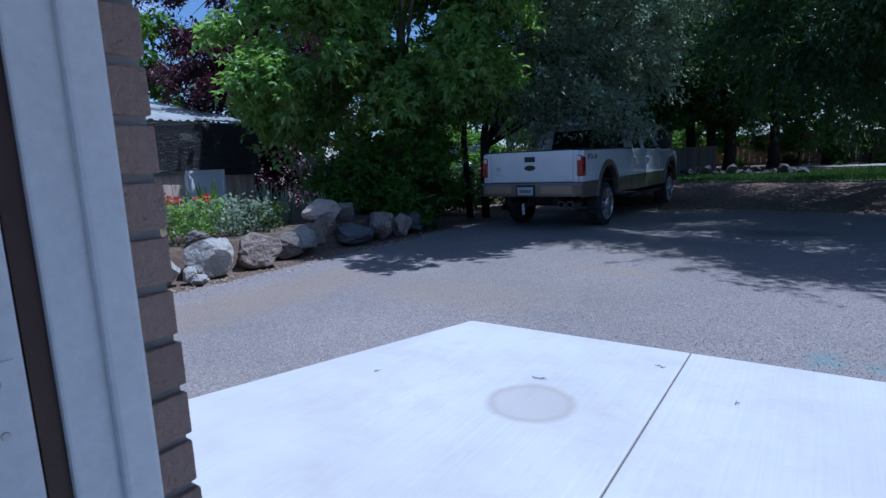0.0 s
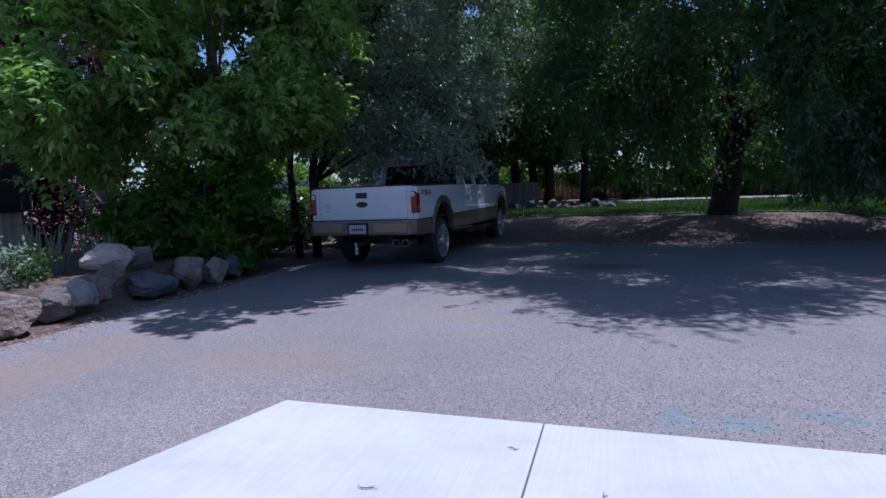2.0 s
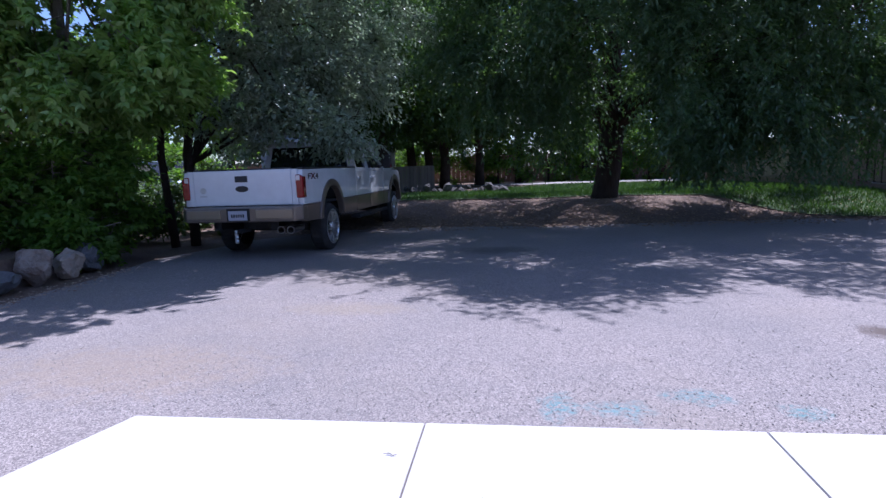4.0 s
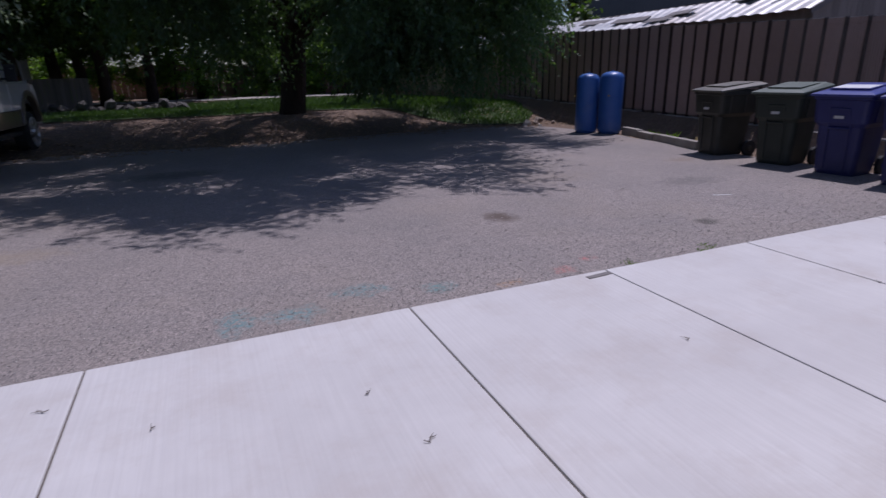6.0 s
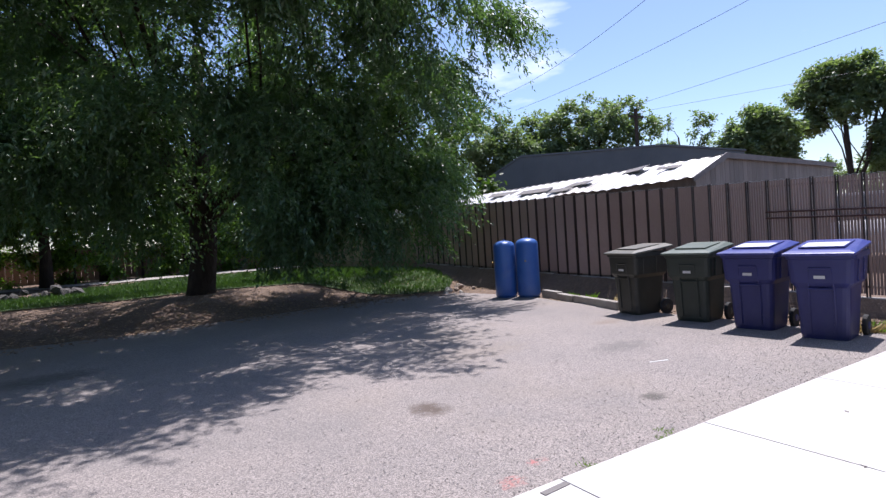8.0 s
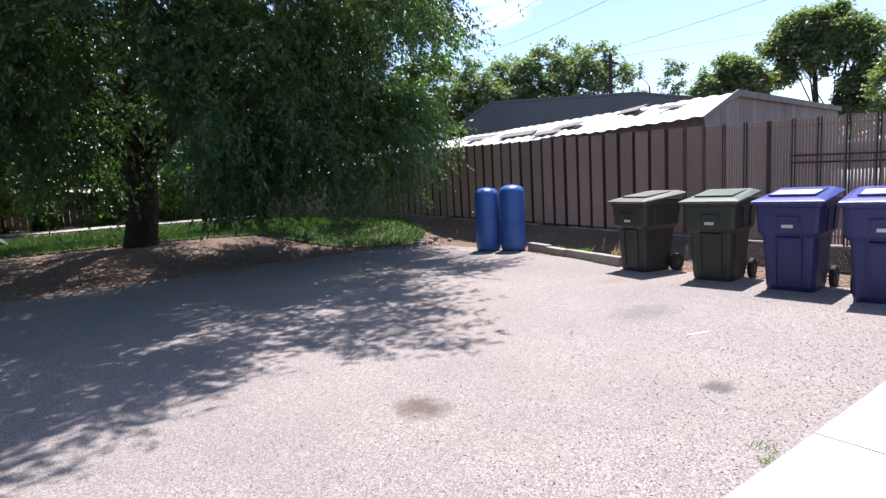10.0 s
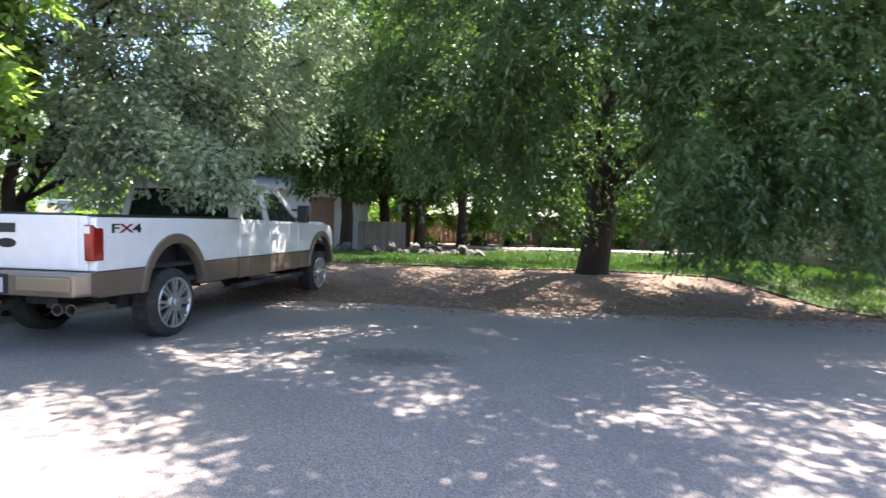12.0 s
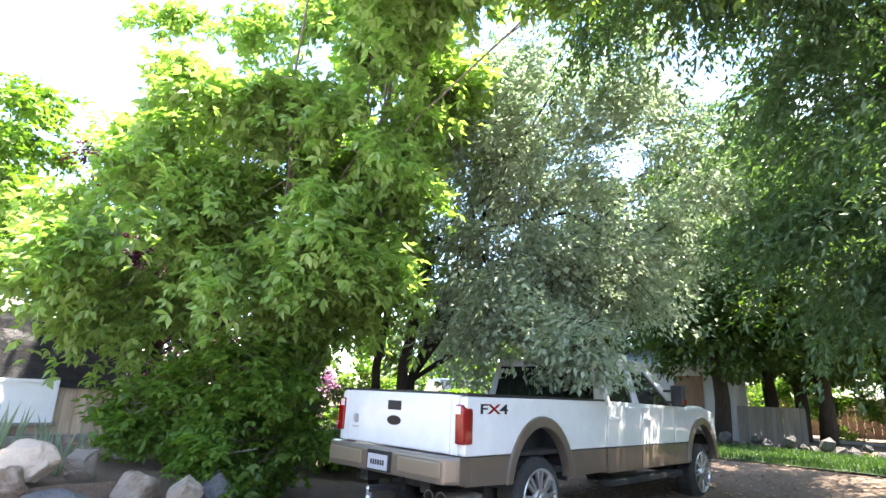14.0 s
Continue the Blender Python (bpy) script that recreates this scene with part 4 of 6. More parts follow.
def wheelie_bin(m, body_mat, lid_mat, label, sticker=False):
    ob = empty("wheelie_bin", m, label, "wheelie bin", "wheelie bins by the fence")
    # hollow tapered body
    bm = bmesh.new()
    levels = [(0.0, 0.235, 0.25), (0.05, 0.245, 0.262), (0.40, 0.262, 0.288), (0.60, 0.272, 0.303), (0.66, 0.318, 0.338), (0.93, 0.335, 0.362), (0.94, 0.352, 0.38), (1.0, 0.352, 0.385)]
    rings = []
    for z, hx, hy in levels:
        ring = []
        r = 0.07
        for cx, cy, a0 in ((1, 1, 0), (-1, 1, 90), (-1, -1, 180), (1, -1, 270)):
            for k in range(4):
                a = radians(a0 + k * 30)
                ring.append(bm.verts.new((cx * (hx - r) + r * math.cos(a), cy * (hy - r) + r * math.sin(a) + (0.03 * z), z + 0.03)))
        rings.append(ring)
    for a, b in zip(rings, rings[1:]):
        for k in range(16):
            bm.faces.new((a[k], a[(k + 1) % 16], b[(k + 1) % 16], b[k]))
    bm.faces.new(rings[0][::-1])
    bm.faces.new(rings[-1])
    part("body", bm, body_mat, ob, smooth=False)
    # recessed front channel shown as two raised ribs, and the grab bar
    bm = bmesh.new()
    for sx in (-1, 1):
        tube(bm, [(sx * 0.12, -0.262, 0.10), (sx * 0.125, -0.292, 0.60), (sx * 0.11, -0.330, 0.86)], [0.014, 0.014, 0.012], 6)
    tube(bm, [(-0.125, -0.305, 0.62), (0.125, -0.305, 0.62)], [0.013, 0.013], 8)
    tube(bm, [(-0.11, -0.332, 0.86), (0.11, -0.332, 0.86)], [0.012, 0.012], 8)
    part("front_rib", bm, body_mat, ob)
    for sx in (-1, 1):
        for y in (-0.16, 0.10):
            part("side_rib", tube(bmesh.new(), [(sx * 0.325, y, 0.70), (sx * 0.340, y, 0.95)], [0.010, 0.010], 6), body_mat, ob)
    # lid: domed and overhanging, hinged at the back
    bm = bmesh.new()
    outline = [(-0.36, -0.42), (0.36, -0.42), (0.355, 0.40), (0.30, 0.46), (-0.30, 0.46), (-0.355, 0.40)]
    low = [bm.verts.new((x, y + 0.03, 1.005 + 0.10 * (y + 0.42))) for x, y in outline]
    mid = [bm.verts.new((x, y + 0.03, 1.035 + 0.10 * (y + 0.42))) for x, y in outline]
    top = [bm.verts.new((x * 0.80, y * 0.80 + 0.03, 1.065 + 0.10 * (y + 0.42))) for x, y in outline]
    for a, b in ((low, mid), (mid, top)):
        for k in range(6):
            bm.faces.new((a[k], a[(k + 1) % 6], b[(k + 1) % 6], b[k]))
    bm.faces.new(top)
    bm.faces.new(low[::-1])
    bevelled(bm, 0.012)
    box(bm, -0.23, 0.23, -0.24, 0.26, -0.006, 0.012, 0.006, pose(0, 0.02, 1.112, 5.71, 0, 0))
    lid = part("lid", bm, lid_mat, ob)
    if sticker:
        part("lid_label", boxes((-0.20, 0.22, -0.24, 0.06, 0, 0.004)), STICKER_LIGHT, lid, "white rectangular sticker")
        lid.children[0].matrix_local = pose(0, 0.03, 1.1265, 5.71, 0, 0)
    part("front_label", boxes((-0.055, 0.055, -0.340, -0.330, 0.74, 0.775)), STICKER, ob, "small pale label")
    bm = bmesh.new()
    tube(bm, [(-0.26, 0.47, 0.98), (0.26, 0.47, 0.98)], [0.017, 0.017], 8)
    for sx in (-0.22, 0.22):
        box(bm, sx - 0.02, sx + 0.02, 0.38, 0.475, 0.95, 1.0)
    part("handle", bm, body_mat, ob)
    part("axle", tube(bmesh.new(), [(-0.29, 0.30, 0.13), (0.29, 0.30, 0.13)], [0.012, 0.012], 8), RUBBER, ob)
    for sx in (-1, 1):
        bm = bmesh.new()
        disc(bm, (sx * 0.27, 0.30, 0.13), (sx, 0, 0), 0.13, 0.125, 0.05, 20)
        w = part("wheel", bevelled(bm, 0.012), RUBBER, ob)
        part("hub", disc(bmesh.new(), (sx * 0.318, 0.30, 0.13), (sx, 0, 0), 0.05, 0.04, 0.012, 12), body_mat, w)
    return ob


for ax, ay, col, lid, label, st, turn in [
    (14.0, 9.39, "olive", LID_OLIVE, "dark olive wheelie bin with a paler lid", False, -100),
    (13.87, 8.19, "green", LID_GREEN, "dark green wheelie bin with a paler green lid", False, -82),
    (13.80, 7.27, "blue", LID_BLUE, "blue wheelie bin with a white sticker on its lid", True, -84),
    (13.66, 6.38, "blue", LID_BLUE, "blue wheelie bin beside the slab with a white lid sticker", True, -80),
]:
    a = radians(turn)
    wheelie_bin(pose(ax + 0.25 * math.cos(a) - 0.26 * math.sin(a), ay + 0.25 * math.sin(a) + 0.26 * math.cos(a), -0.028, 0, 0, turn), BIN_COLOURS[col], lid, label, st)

TANK_BLUE = speckled("blue_tank_paint", (0.035, 0.11, 0.36), (0.055, 0.15, 0.43), 2.5, 0.38, fine=50, dirt=(0.13, 0.17, 0.28), strength=0.15)
BRASS = plain("dull_brass", (0.35, 0.25, 0.1), 0.4, 1.0)
BLACK = plain("black_plastic", (0.02, 0.02, 0.021), 0.5)


def tank(x, y, rz, r, h, label):
    ob = empty("pressure_tank", pose(x, y, 0.0, 0, 0, rz), label, "tank", "blue tanks by the fence")
    bm = bmesh.new()
    prof = [(0.0, r * 0.9), (0.03, r * 0.93), (0.045, r * 0.985), (0.06, r), (h - 0.14, r), (h - 0.08, r * 0.93), (h - 0.035, r * 0.72), (h - 0.01, r * 0.4), (h, r * 0.08)]
    tube(bm, [(0, 0, z) for z, _ in prof], [q for _, q in prof], 32)
    part("shell", bm, TANK_BLUE, ob, smooth=True)
    part("base_ring", tube(bmesh.new(), [(0, 0, -0.015), (0, 0, 0.045)], [r * 0.88, r * 0.88], 28), BLACK, ob, "black base ring")
    bm = bmesh.new()
    tube(bm, [(0, 0, h * 0.5 - 0.006), (0, 0, h * 0.5 + 0.006)], [r * 1.008, r * 1.008], 32)
    part("weld_band", bm, TANK_BLUE, ob)
    bm = tube(bmesh.new(), [(0, 0, h - 0.01), (0, 0, h + 0.02)], [0.035, 0.03], 12)
    part("cap", bm, TANK_BLUE, ob)
    bm = tube(bmesh.new(), [(0, -r, h * 0.62), (0, -r - 0.05, h * 0.62)], [0.018, 0.018], 10)
    part("valve", bm, BRASS, ob, "small dull brass valve")
    return ob


tank(14.72, 12.47, -50, 0.25, 1.31, "tall blue pressure tank standing by the fence")
tank(14.42, 12.90, -120, 0.245, 1.28, "slightly shorter blue pressure tank touching its neighbour")

# ---------------------------------------------------------------- slatted fence
SLAT = speckled("brown_privacy_slat", (0.345, 0.24, 0.20), (0.415, 0.30, 0.255), 2, 0.55, fine=40, dirt=(0.22, 0.155, 0.13), strength=0.15, vary=0.22)
POST = speckled("dark_brown_steel", (0.035, 0.022, 0.02), (0.055, 0.035, 0.03), 5, 0.5, fine=40, strength=0.1)
RAIL = speckled("dark_red_steel", (0.075, 0.03, 0.026), (0.11, 0.05, 0.042), 5, 0.4, fine=40, strength=0.1)
GALV = speckled("galvanised_wire", (0.45, 0.45, 0.45), (0.55, 0.55, 0.54), 6, 0.4, 0.7, strength=0.1)
WOODFENCE = speckled("weathered_fence_board", (0.27, 0.22, 0.13), (0.36, 0.30, 0.19), 3, 0.9, fine=30, dirt=(0.16, 0.13, 0.09), strength=0.5, stretch=(4, 4, 0.5), vary=0.3)
KERB = speckled("old_concrete_kerb", (0.33, 0.30, 0.27), (0.43, 0.40, 0.36), 2.5, 0.9, fine=30, dirt=(0.17, 0.13, 0.10), strength=0.6, distance=0.02)
F0, F1 = Vector((15.93, 2.2, 0)), Vector((16.12, 20.3, 0))
FDIR = (F1 - F0).normalized()
FROT = math.degrees(math.atan2(FDIR.y, FDIR.x))


def build_fence():
    length = (F1 - F0).length
    ob = empty("slatted_fence", pose(F0.x, F0.y, 0, 0, 0, FROT), "tall brown metal fence of narrow privacy slats", "fence", kind="structure")
    pitch = 0.335

    def foot(d):
        return 0.13 + 0.028 * d

    def height(d):
        return 1.68 + 0.0105 * d

    bm = bmesh.new()
    for i in range(7):
        x = 0.008 + i * 0.0388
        box(bm, x, x + 0.0368, -0.006, 0.006, 0, 1)
    panel = part("slat_panel", bm, SLAT, ob)
    bm = bmesh.new()
    for i in range(7):
        x = 0.012 + i * 0.0405
        box(bm, x, x + 0.0295, -0.006, 0.006, 0, 1)
    open_panel = part("slat_panel", bm, SLAT, ob)
    twin = part("twin_post", boxes((-0.044, -0.028, -0.014, 0.014, -0.03, 1.008), (-0.008, 0.008, -0.014, 0.014, -0.03, 1.008)), POST, ob)
    k = int(length / pitch)
    for i in range(k):
        for src in (open_panel if i < 20 else panel, twin):
            c = src
            if i not in (0, 20) or (src is twin and i):
                c = src.copy()
                scene.collection.objects.link(c)
                c.parent = ob
            c.location = (i * pitch, 0.01 * math.sin(i * 1.7), foot(i * pitch))
            c.scale = (1, 1, height(i * pitch))
    for t in (0.06, 0.95):
        bm = bmesh.new()
        tube(bm, [(0, -0.035, foot(0) + t * height(0)), (length, -0.035, foot(length) + t * height(length))], [0.02, 0.02], 8)
        part("rail", bm, POST, ob)
    for z in (1.42, 1.52):
        part("cross_rail", tube(bmesh.new(), [(0, 0.03, z - 0.16), (5.7, 0.03, z)], [0.015, 0.015], 8), RAIL, ob, "dark red steel cross rail")
    bm = bmesh.new()
    n = int(length / 0.05)
    tube(bm, [(i * 0.05, 0, foot(i * 0.05) + height(i * 0.05) + (0.012 if i % 2 else -0.004)) for i in range(n)], [0.004] * n, 4)
    part("top_wire", bm, GALV, ob, "bright galvanised top wire")
    for i in range(0, k, 6):
        part("post", tube(bmesh.new(), [(i * pitch - 0.01, -0.085, 0), (i * pitch - 0.01, -0.085, foot(i * pitch) + height(i * pitch))], [0.03, 0.03], 10), POST, ob)
    # footing wall under the fence
    bm = bmesh.new()
    for i in range(int(length / 1.2)):
        box(bm, i * 1.2 + 0.004, i * 1.2 + 1.196, -0.09, 0.10, -0.1, foot(i * 1.2) - 0.03 + 0.012 * math.sin(i * 2.1), 0.012)
    part("footing", bm, KERB, ob, "stained low concrete footing")

    # bank of dry soil sloping down from the footing
    bm = bmesh.new()
    rows = []
    for i in range(int(length / 0.12) + 1):
        d = i * 0.12
        top = foot(d) - 0.05 + 0.02 * noise.noise(Vector((d * 2.0, 0, 3)))
        rows.append([bm.verts.new((d, 0.09 + u * (0.60 + 0.20 * noise.noise(Vector((d * 1.3, 7, 1)))), top * (1 - u) ** 1.3 - 0.012 * u + 0.025 * noise.noise(Vector((d * 5, u * 4, 2))) * (1 - u))) for u in (0, 0.15, 0.35, 0.55, 0.75, 1.0)])
    for a, b in zip(rows, rows[1:]):
        for j in range(5):
            bm.faces.new((a[j], b[j], b[j + 1], a[j + 1]))
    part("soil_bank", bm, DIRT, ob, "bank of dry brown soil", smooth=True)


build_fence()


def build_wood_fence():
    ob = empty("board_fence", pose(F1.x, F1.y, 0.3, 0, 0, 99), "weathered yellowish board fence past the brown fence", "fence", kind="structure")
    rnd = random.Random(4)
    for i in range(60):
        h = 1.72 + rnd.uniform(-0.03, 0.03)
        b = part("board", boxes((i * 0.15 + 0.004, i * 0.15 + 0.144, -0.01, 0.01, -0.1, h)), WOODFENCE, ob)
        b.rotation_euler = (0, radians(rnd.uniform(-0.5, 0.5)), 0)
    for z in (0.35, 1.4):
        part("rail", boxes((0, 9, 0.012, 0.05, z - 0.04, z + 0.04)), WOODFENCE, ob)


build_wood_fence()

# low kerb bordering the weedy strip before the fence
def build_kerb():
    ob = empty("strip_kerb", pose(14.93, 12.2, 0, 0, 0, -104), "low broken concrete kerb beside the tanks", "kerb", kind="structure")
    rnd = random.Random(8)
    x = 0.0
    for i in range(5):
        w = rnd.uniform(0.6, 0.95)
        b = part("kerb_block", bevelled(boxes((x, x + w - 0.02, -0.07, 0.07, -0.1, 0.13 + rnd.uniform(-0.015, 0.015))), 0.014), KERB, ob)
        b.rotation_euler = (radians(rnd.uniform(-2, 2)), 0, radians(rnd.uniform(-1.5, 1.5)))
        x += w


build_kerb()

# ---------------------------------------------------------------- pickup
PAINT = plain("white_car_paint", (0.69, 0.70, 0.71), 0.22, 0.0, 0.6)
TAN = plain("bronze_two_tone_paint", (0.165, 0.13, 0.10), 0.32, 0.3, 0.4)
TYRE = speckled("tyre_rubber", (0.022, 0.022, 0.022), (0.035, 0.034, 0.032), 10, 0.85, fine=60, dirt=(0.09, 0.08, 0.07), strength=0.4)
CHROME = plain("bright_alloy", (0.60, 0.60, 0.60), 0.3, 0.9)
UNDER = speckled("dark_underbody", (0.015, 0.015, 0.015), (0.03, 0.028, 0.026), 4, 0.9, strength=0.3)
RED_LENS = plain("red_lamp_lens", (0.22, 0.003, 0.008), 0.1, 0.0, 0.5)
CLEAR_LENS = plain("pale_lamp_lens", (0.7, 0.62, 0.6), 0.1, 0.0, 0.5)
CAR_GLASS = plain("tinted_car_glass", (0.012, 0.015, 0.016), 0.04, 0.0, 0.5)
EXHAUST = plain("dull_exhaust_steel", (0.22, 0.2, 0.18), 0.35, 0.8)
# white plate greyed: shade around it on the bumper put into the colour
PLATE = plain("pale_number_plate", (0.42, 0.42, 0.45), 0.4)
BADGE = plain("dark_badge", (0.02, 0.02, 0.024), 0.3, 0.4)


def arch(cy, r, z0, cz, n=14, tall=1.24):
    """Points over a wheel arch, front to back, in side view."""
    a0 = math.asin(max(-1, min(1, (z0 - cz) / (r * tall))))
    return [(cy + r * math.cos(a), cz + r * tall * math.sin(a)) for a in np.linspace(a0, math.pi - a0, n)]


def side(bm, outline, x, thick, s):
    extrude(bm, [(s * x, y, z) for y, z in outline], (-s * thick, 0, 0))
    return bm


def wheel(ob, x, y, s):
    t = bmesh.new()
    prof = [(0.0, 0.30), (0.01, 0.35), (0.03, 0.395), (0.06, 0.415), (0.24, 0.415), (0.27, 0.395), (0.29, 0.35), (0.30, 0.30)]
    tube(t, [(s * (-0.30 + d), 0, 0) for d, _ in prof], [r for _, r in prof], 72, False)
    # tread blocks: every other rib of the shoulder lies deeper
    for v in t.verts:
        k = round(math.atan2(v.co.z, v.co.y) / (2 * math.pi) * 72)
        if math.hypot(v.co.y, v.co.z) > 0.39 and k % 3 == 0:
            v.co.y, v.co.z = v.co.y * 0.982, v.co.z * 0.982
    w = part("tyre", t, TYRE, ob)
    w.location = (x, y, 0.415)
    r = bmesh.new()
    lathe(r, (0, 0, 0), (s, 0, 0), [(-0.10, 0.235), (-0.02, 0.24), (0.002, 0.25), (0.006, 0.262), (0.0, 0.273)], 36)
    for k in range(16):
        a = 2 * math.pi * (k // 2 + (0.17 if k % 2 else -0.17)) / 8
        box(r, -0.02, 0.02, -0.017, 0.017, 0.06, 0.247, 0.005, Matrix.Translation((s * -0.02, 0, 0)) @ Matrix.Rotation(a, 4, "X"))
    disc(r, (s * -0.03, 0, 0), (s, 0, 0), 0.105, 0.09, 0.05, 24)
    for v in r.verts:
        v.co.y, v.co.z = v.co.y * 1.115, v.co.z * 1.115
    part("rim", r, CHROME, w, "bright alloy rim with eight paired spokes")
    part("hub_cap", disc(bmesh.new(), (s * 0.019, 0, 0), (s, 0, 0), 0.062, 0.05, 0.012, 18), GALV, w, "round grey hub cap")
    part("rim_well", disc(bmesh.new(), (s * -0.085, 0, 0), (s, 0, 0), 0.262, 0.262, 0.012, 30), UNDER, w)
    return w


def build_pickup():
    ob = empty("pickup_truck", pose(2.09, 12.08, -0.01, 0, 0, -2.2), "white crew-cab pickup with bronze lower trim parked under the trees", "pickup truck")
    HW = 1.0
    WB, RC, BED = 3.97, 0.54, 0.41
    split = 0.88
    for s in (1, -1):
        # bed side above the two-tone line, with its wheel arch
        up = [(-1.20, split), (-1.21, 1.30), (-1.19, 1.42), (1.37, 1.44), (1.37, split)] + [(0.51, split)] + arch(0, RC, split, 0.48)[1:-1] + [(-0.51, split)]
        part("bed_side", bevelled(side(bmesh.new(), up, HW, 0.09, s), 0.02), PAINT, ob)
        part("lower_trim", bevelled(side(bmesh.new(), [(-1.20, split - 0.006), (-1.18, 0.62), (-0.50, 0.60), (-0.517, split - 0.006)], HW - 0.004, 0.08, s), 0.012), TAN, ob)
        part("lower_trim", bevelled(side(bmesh.new(), [(0.517, split - 0.006), (0.50, 0.60), (1.35, 0.60), (1.37, 0.62), (1.37, split - 0.006)], HW - 0.004, 0.08, s), 0.012), TAN, ob)
        part("bed_rail", bevelled(boxes((s * 0.90 if s > 0 else -1.0, 1.0 if s > 0 else -0.90, -1.19, 1.36, 1.425, 1.452)), 0.008), BLACK, ob)
        # arch flares
        for cy, name in ((0, "rear_flare"), (WB, "front_flare")):
            outer, inner = arch(cy, 0.62, 0.60, 0.48, 18), arch(cy, 0.525, 0.60, 0.48, 18)
            bm = bmesh.new()
            side(bm, outer + inner[::-1], HW + 0.03, 0.12, s)
            part(name, bevelled(bm, 0.02), TAN, ob, "bronze wheel-arch flare")
        # doors
        for y0, y1, name in ((0.99, 1.90, "rear_door"), (1.91, 2.97, "front_door")):
            d = part(name, bevelled(side(bmesh.new(), [(y0, split), (y0, 1.38), (y1, 1.38), (y1, split)], HW - 0.006, 0.1, s), 0.014), PAINT, ob)
            part("door_trim", bevelled(side(bmesh.new(), [(y0, 0.58), (y0, split - 0.006), (y1, split - 0.006), (y1, 0.58)], HW - 0.008, 0.1, s), 0.01), TAN, d)
            part("handle", bevelled(boxes((s * (HW - 0.01) if s > 0 else -HW - 0.03, HW + 0.03 if s > 0 else -(HW - 0.01), y0 + 0.10, y0 + 0.28, 1.20, 1.245)), 0.01), PAINT, d)
        # front fender
        fen = [(2.98, split), (2.98, 1.38), (3.4, 1.385), (4.25, 1.37), (4.48, 1.33), (4.58, 1.22), (4.61, split)] + [(WB + 0.51, split)] + arch(WB, RC, split, 0.48)[1:-1] + [(WB - 0.51, split)]
        part("front_fender", bevelled(side(bmesh.new(), fen, HW, 0.12, s), 0.02), PAINT, ob)
        part("fender_trim", bevelled(side(bmesh.new(), [(2.98, 0.58), (2.98, split - 0.006), (WB - 0.517, split - 0.006), (WB - 0.50, 0.58)], HW - 0.006, 0.1, s), 0.01), TAN, ob)
        part("fender_trim", bevelled(side(bmesh.new(), [(WB + 0.517, split - 0.006), (WB + 0.50, 0.58), (4.64, 0.58), (4.63, split - 0.006)], HW - 0.006, 0.1, s), 0.01), TAN, ob)
        part("running_board", bevelled(boxes((s * 0.84 if s > 0 else -1.03, 1.03 if s > 0 else -0.84, 1.0, 3.1, 0.43, 0.50)), 0.015), UNDER, ob, "dark running board")
        # greenhouse side: frame and panes leaning inwards
        lean = Matrix.Translation((s * (HW - 0.03), 0, 1.38)) @ Matrix.Rotation(-s * radians(13), 4, "Y") @ Matrix.Translation((-s * (HW - 0.03), 0, -1.38))
        bm = bmesh.new()
        for poly in ([(0.98, 1.37), (0.98, 1.44), (3.15, 1.40), (3.05, 1.36)], [(0.98, 1.40), (1.06, 1.92), (1.16, 1.92), (1.14, 1.40)], [(1.06, 1.88), (1.12, 1.96), (2.42, 1.96), (2.42, 1.88)],
                     [(1.80, 1.40), (1.78, 1.92), (1.90, 1.92), (1.94, 1.40)], [(2.34, 1.90), (2.44, 1.96), (3.20, 1.40), (3.06, 1.38)]):
            extrude(bm, [(s * (HW - 0.03), y, z) for y, z in poly], (-s * 0.07, 0, 0), lean)
        part("cab_frame", bm, PAINT, ob)
        for poly in ([(1.13, 1.40), (1.15, 1.89), (1.79, 1.89), (1.81, 1.40)], [(1.93, 1.40), (1.90, 1.89), (2.36, 1.90), (3.07, 1.40)]):
            part("side_window", extrude(bmesh.new(), [(s * (HW - 0.055), y, z) for y, z in poly], (-s * 0.008, 0, 0), lean), CAR_GLASS, ob, "dark tinted side window")
        # tow mirror
        mir = part("mirror", bevelled(boxes((s * 1.06 if s > 0 else -1.25, 1.25 if s > 0 else -1.06, 2.74, 2.86, 1.40, 1.70)), 0.025), BLACK, ob, "tall black tow mirror")
        for z in (1.44, 1.60):
            part("mirror_arm", boxes((s * 0.93 if s > 0 else -1.10, 1.10 if s > 0 else -0.93, 2.80, 2.86, z, z + 0.035)), BLACK, mir)
        part("marker_lamp", boxes((s * 1.24 if s > 0 else -1.26, 1.26 if s > 0 else -1.24, 2.76, 2.83, 1.42, 1.50)), RED_LENS, mir, "small orange-red marker lamp")
        # tail lamp wraps the corner
        part("bed_corner", bevelled(boxes((0.822 if s > 0 else -0.915, 0.915 if s > 0 else -0.822, -1.226, -1.10, 0.885, 1.43)), 0.008), PAINT, ob)
        bm = extrude(bmesh.new(), [(s * 0.895, -1.245, 0.985), (s * 1.012, -1.245, 0.985), (s * 1.012, -1.245, 1.30), (s * 0.965, -1.245, 1.345), (s * 0.89, -1.245, 1.345)], (0, 0.13, 0))
        lamp = part("tail_lamp", bevelled(bm, 0.02), RED_LENS, ob, "red tail lamp with a pale upper lens")
        part("reverse_lens", bevelled(boxes((s * 0.90 if s > 0 else -0.965, 0.965 if s > 0 else -0.90, -1.252, -1.235, 1.255, 1.33)), 0.01), CLEAR_LENS, lamp, "pale reversing lens")
        wheel(ob, s * 0.985, 0, s)
        wheel(ob, s * 0.985, WB, s)
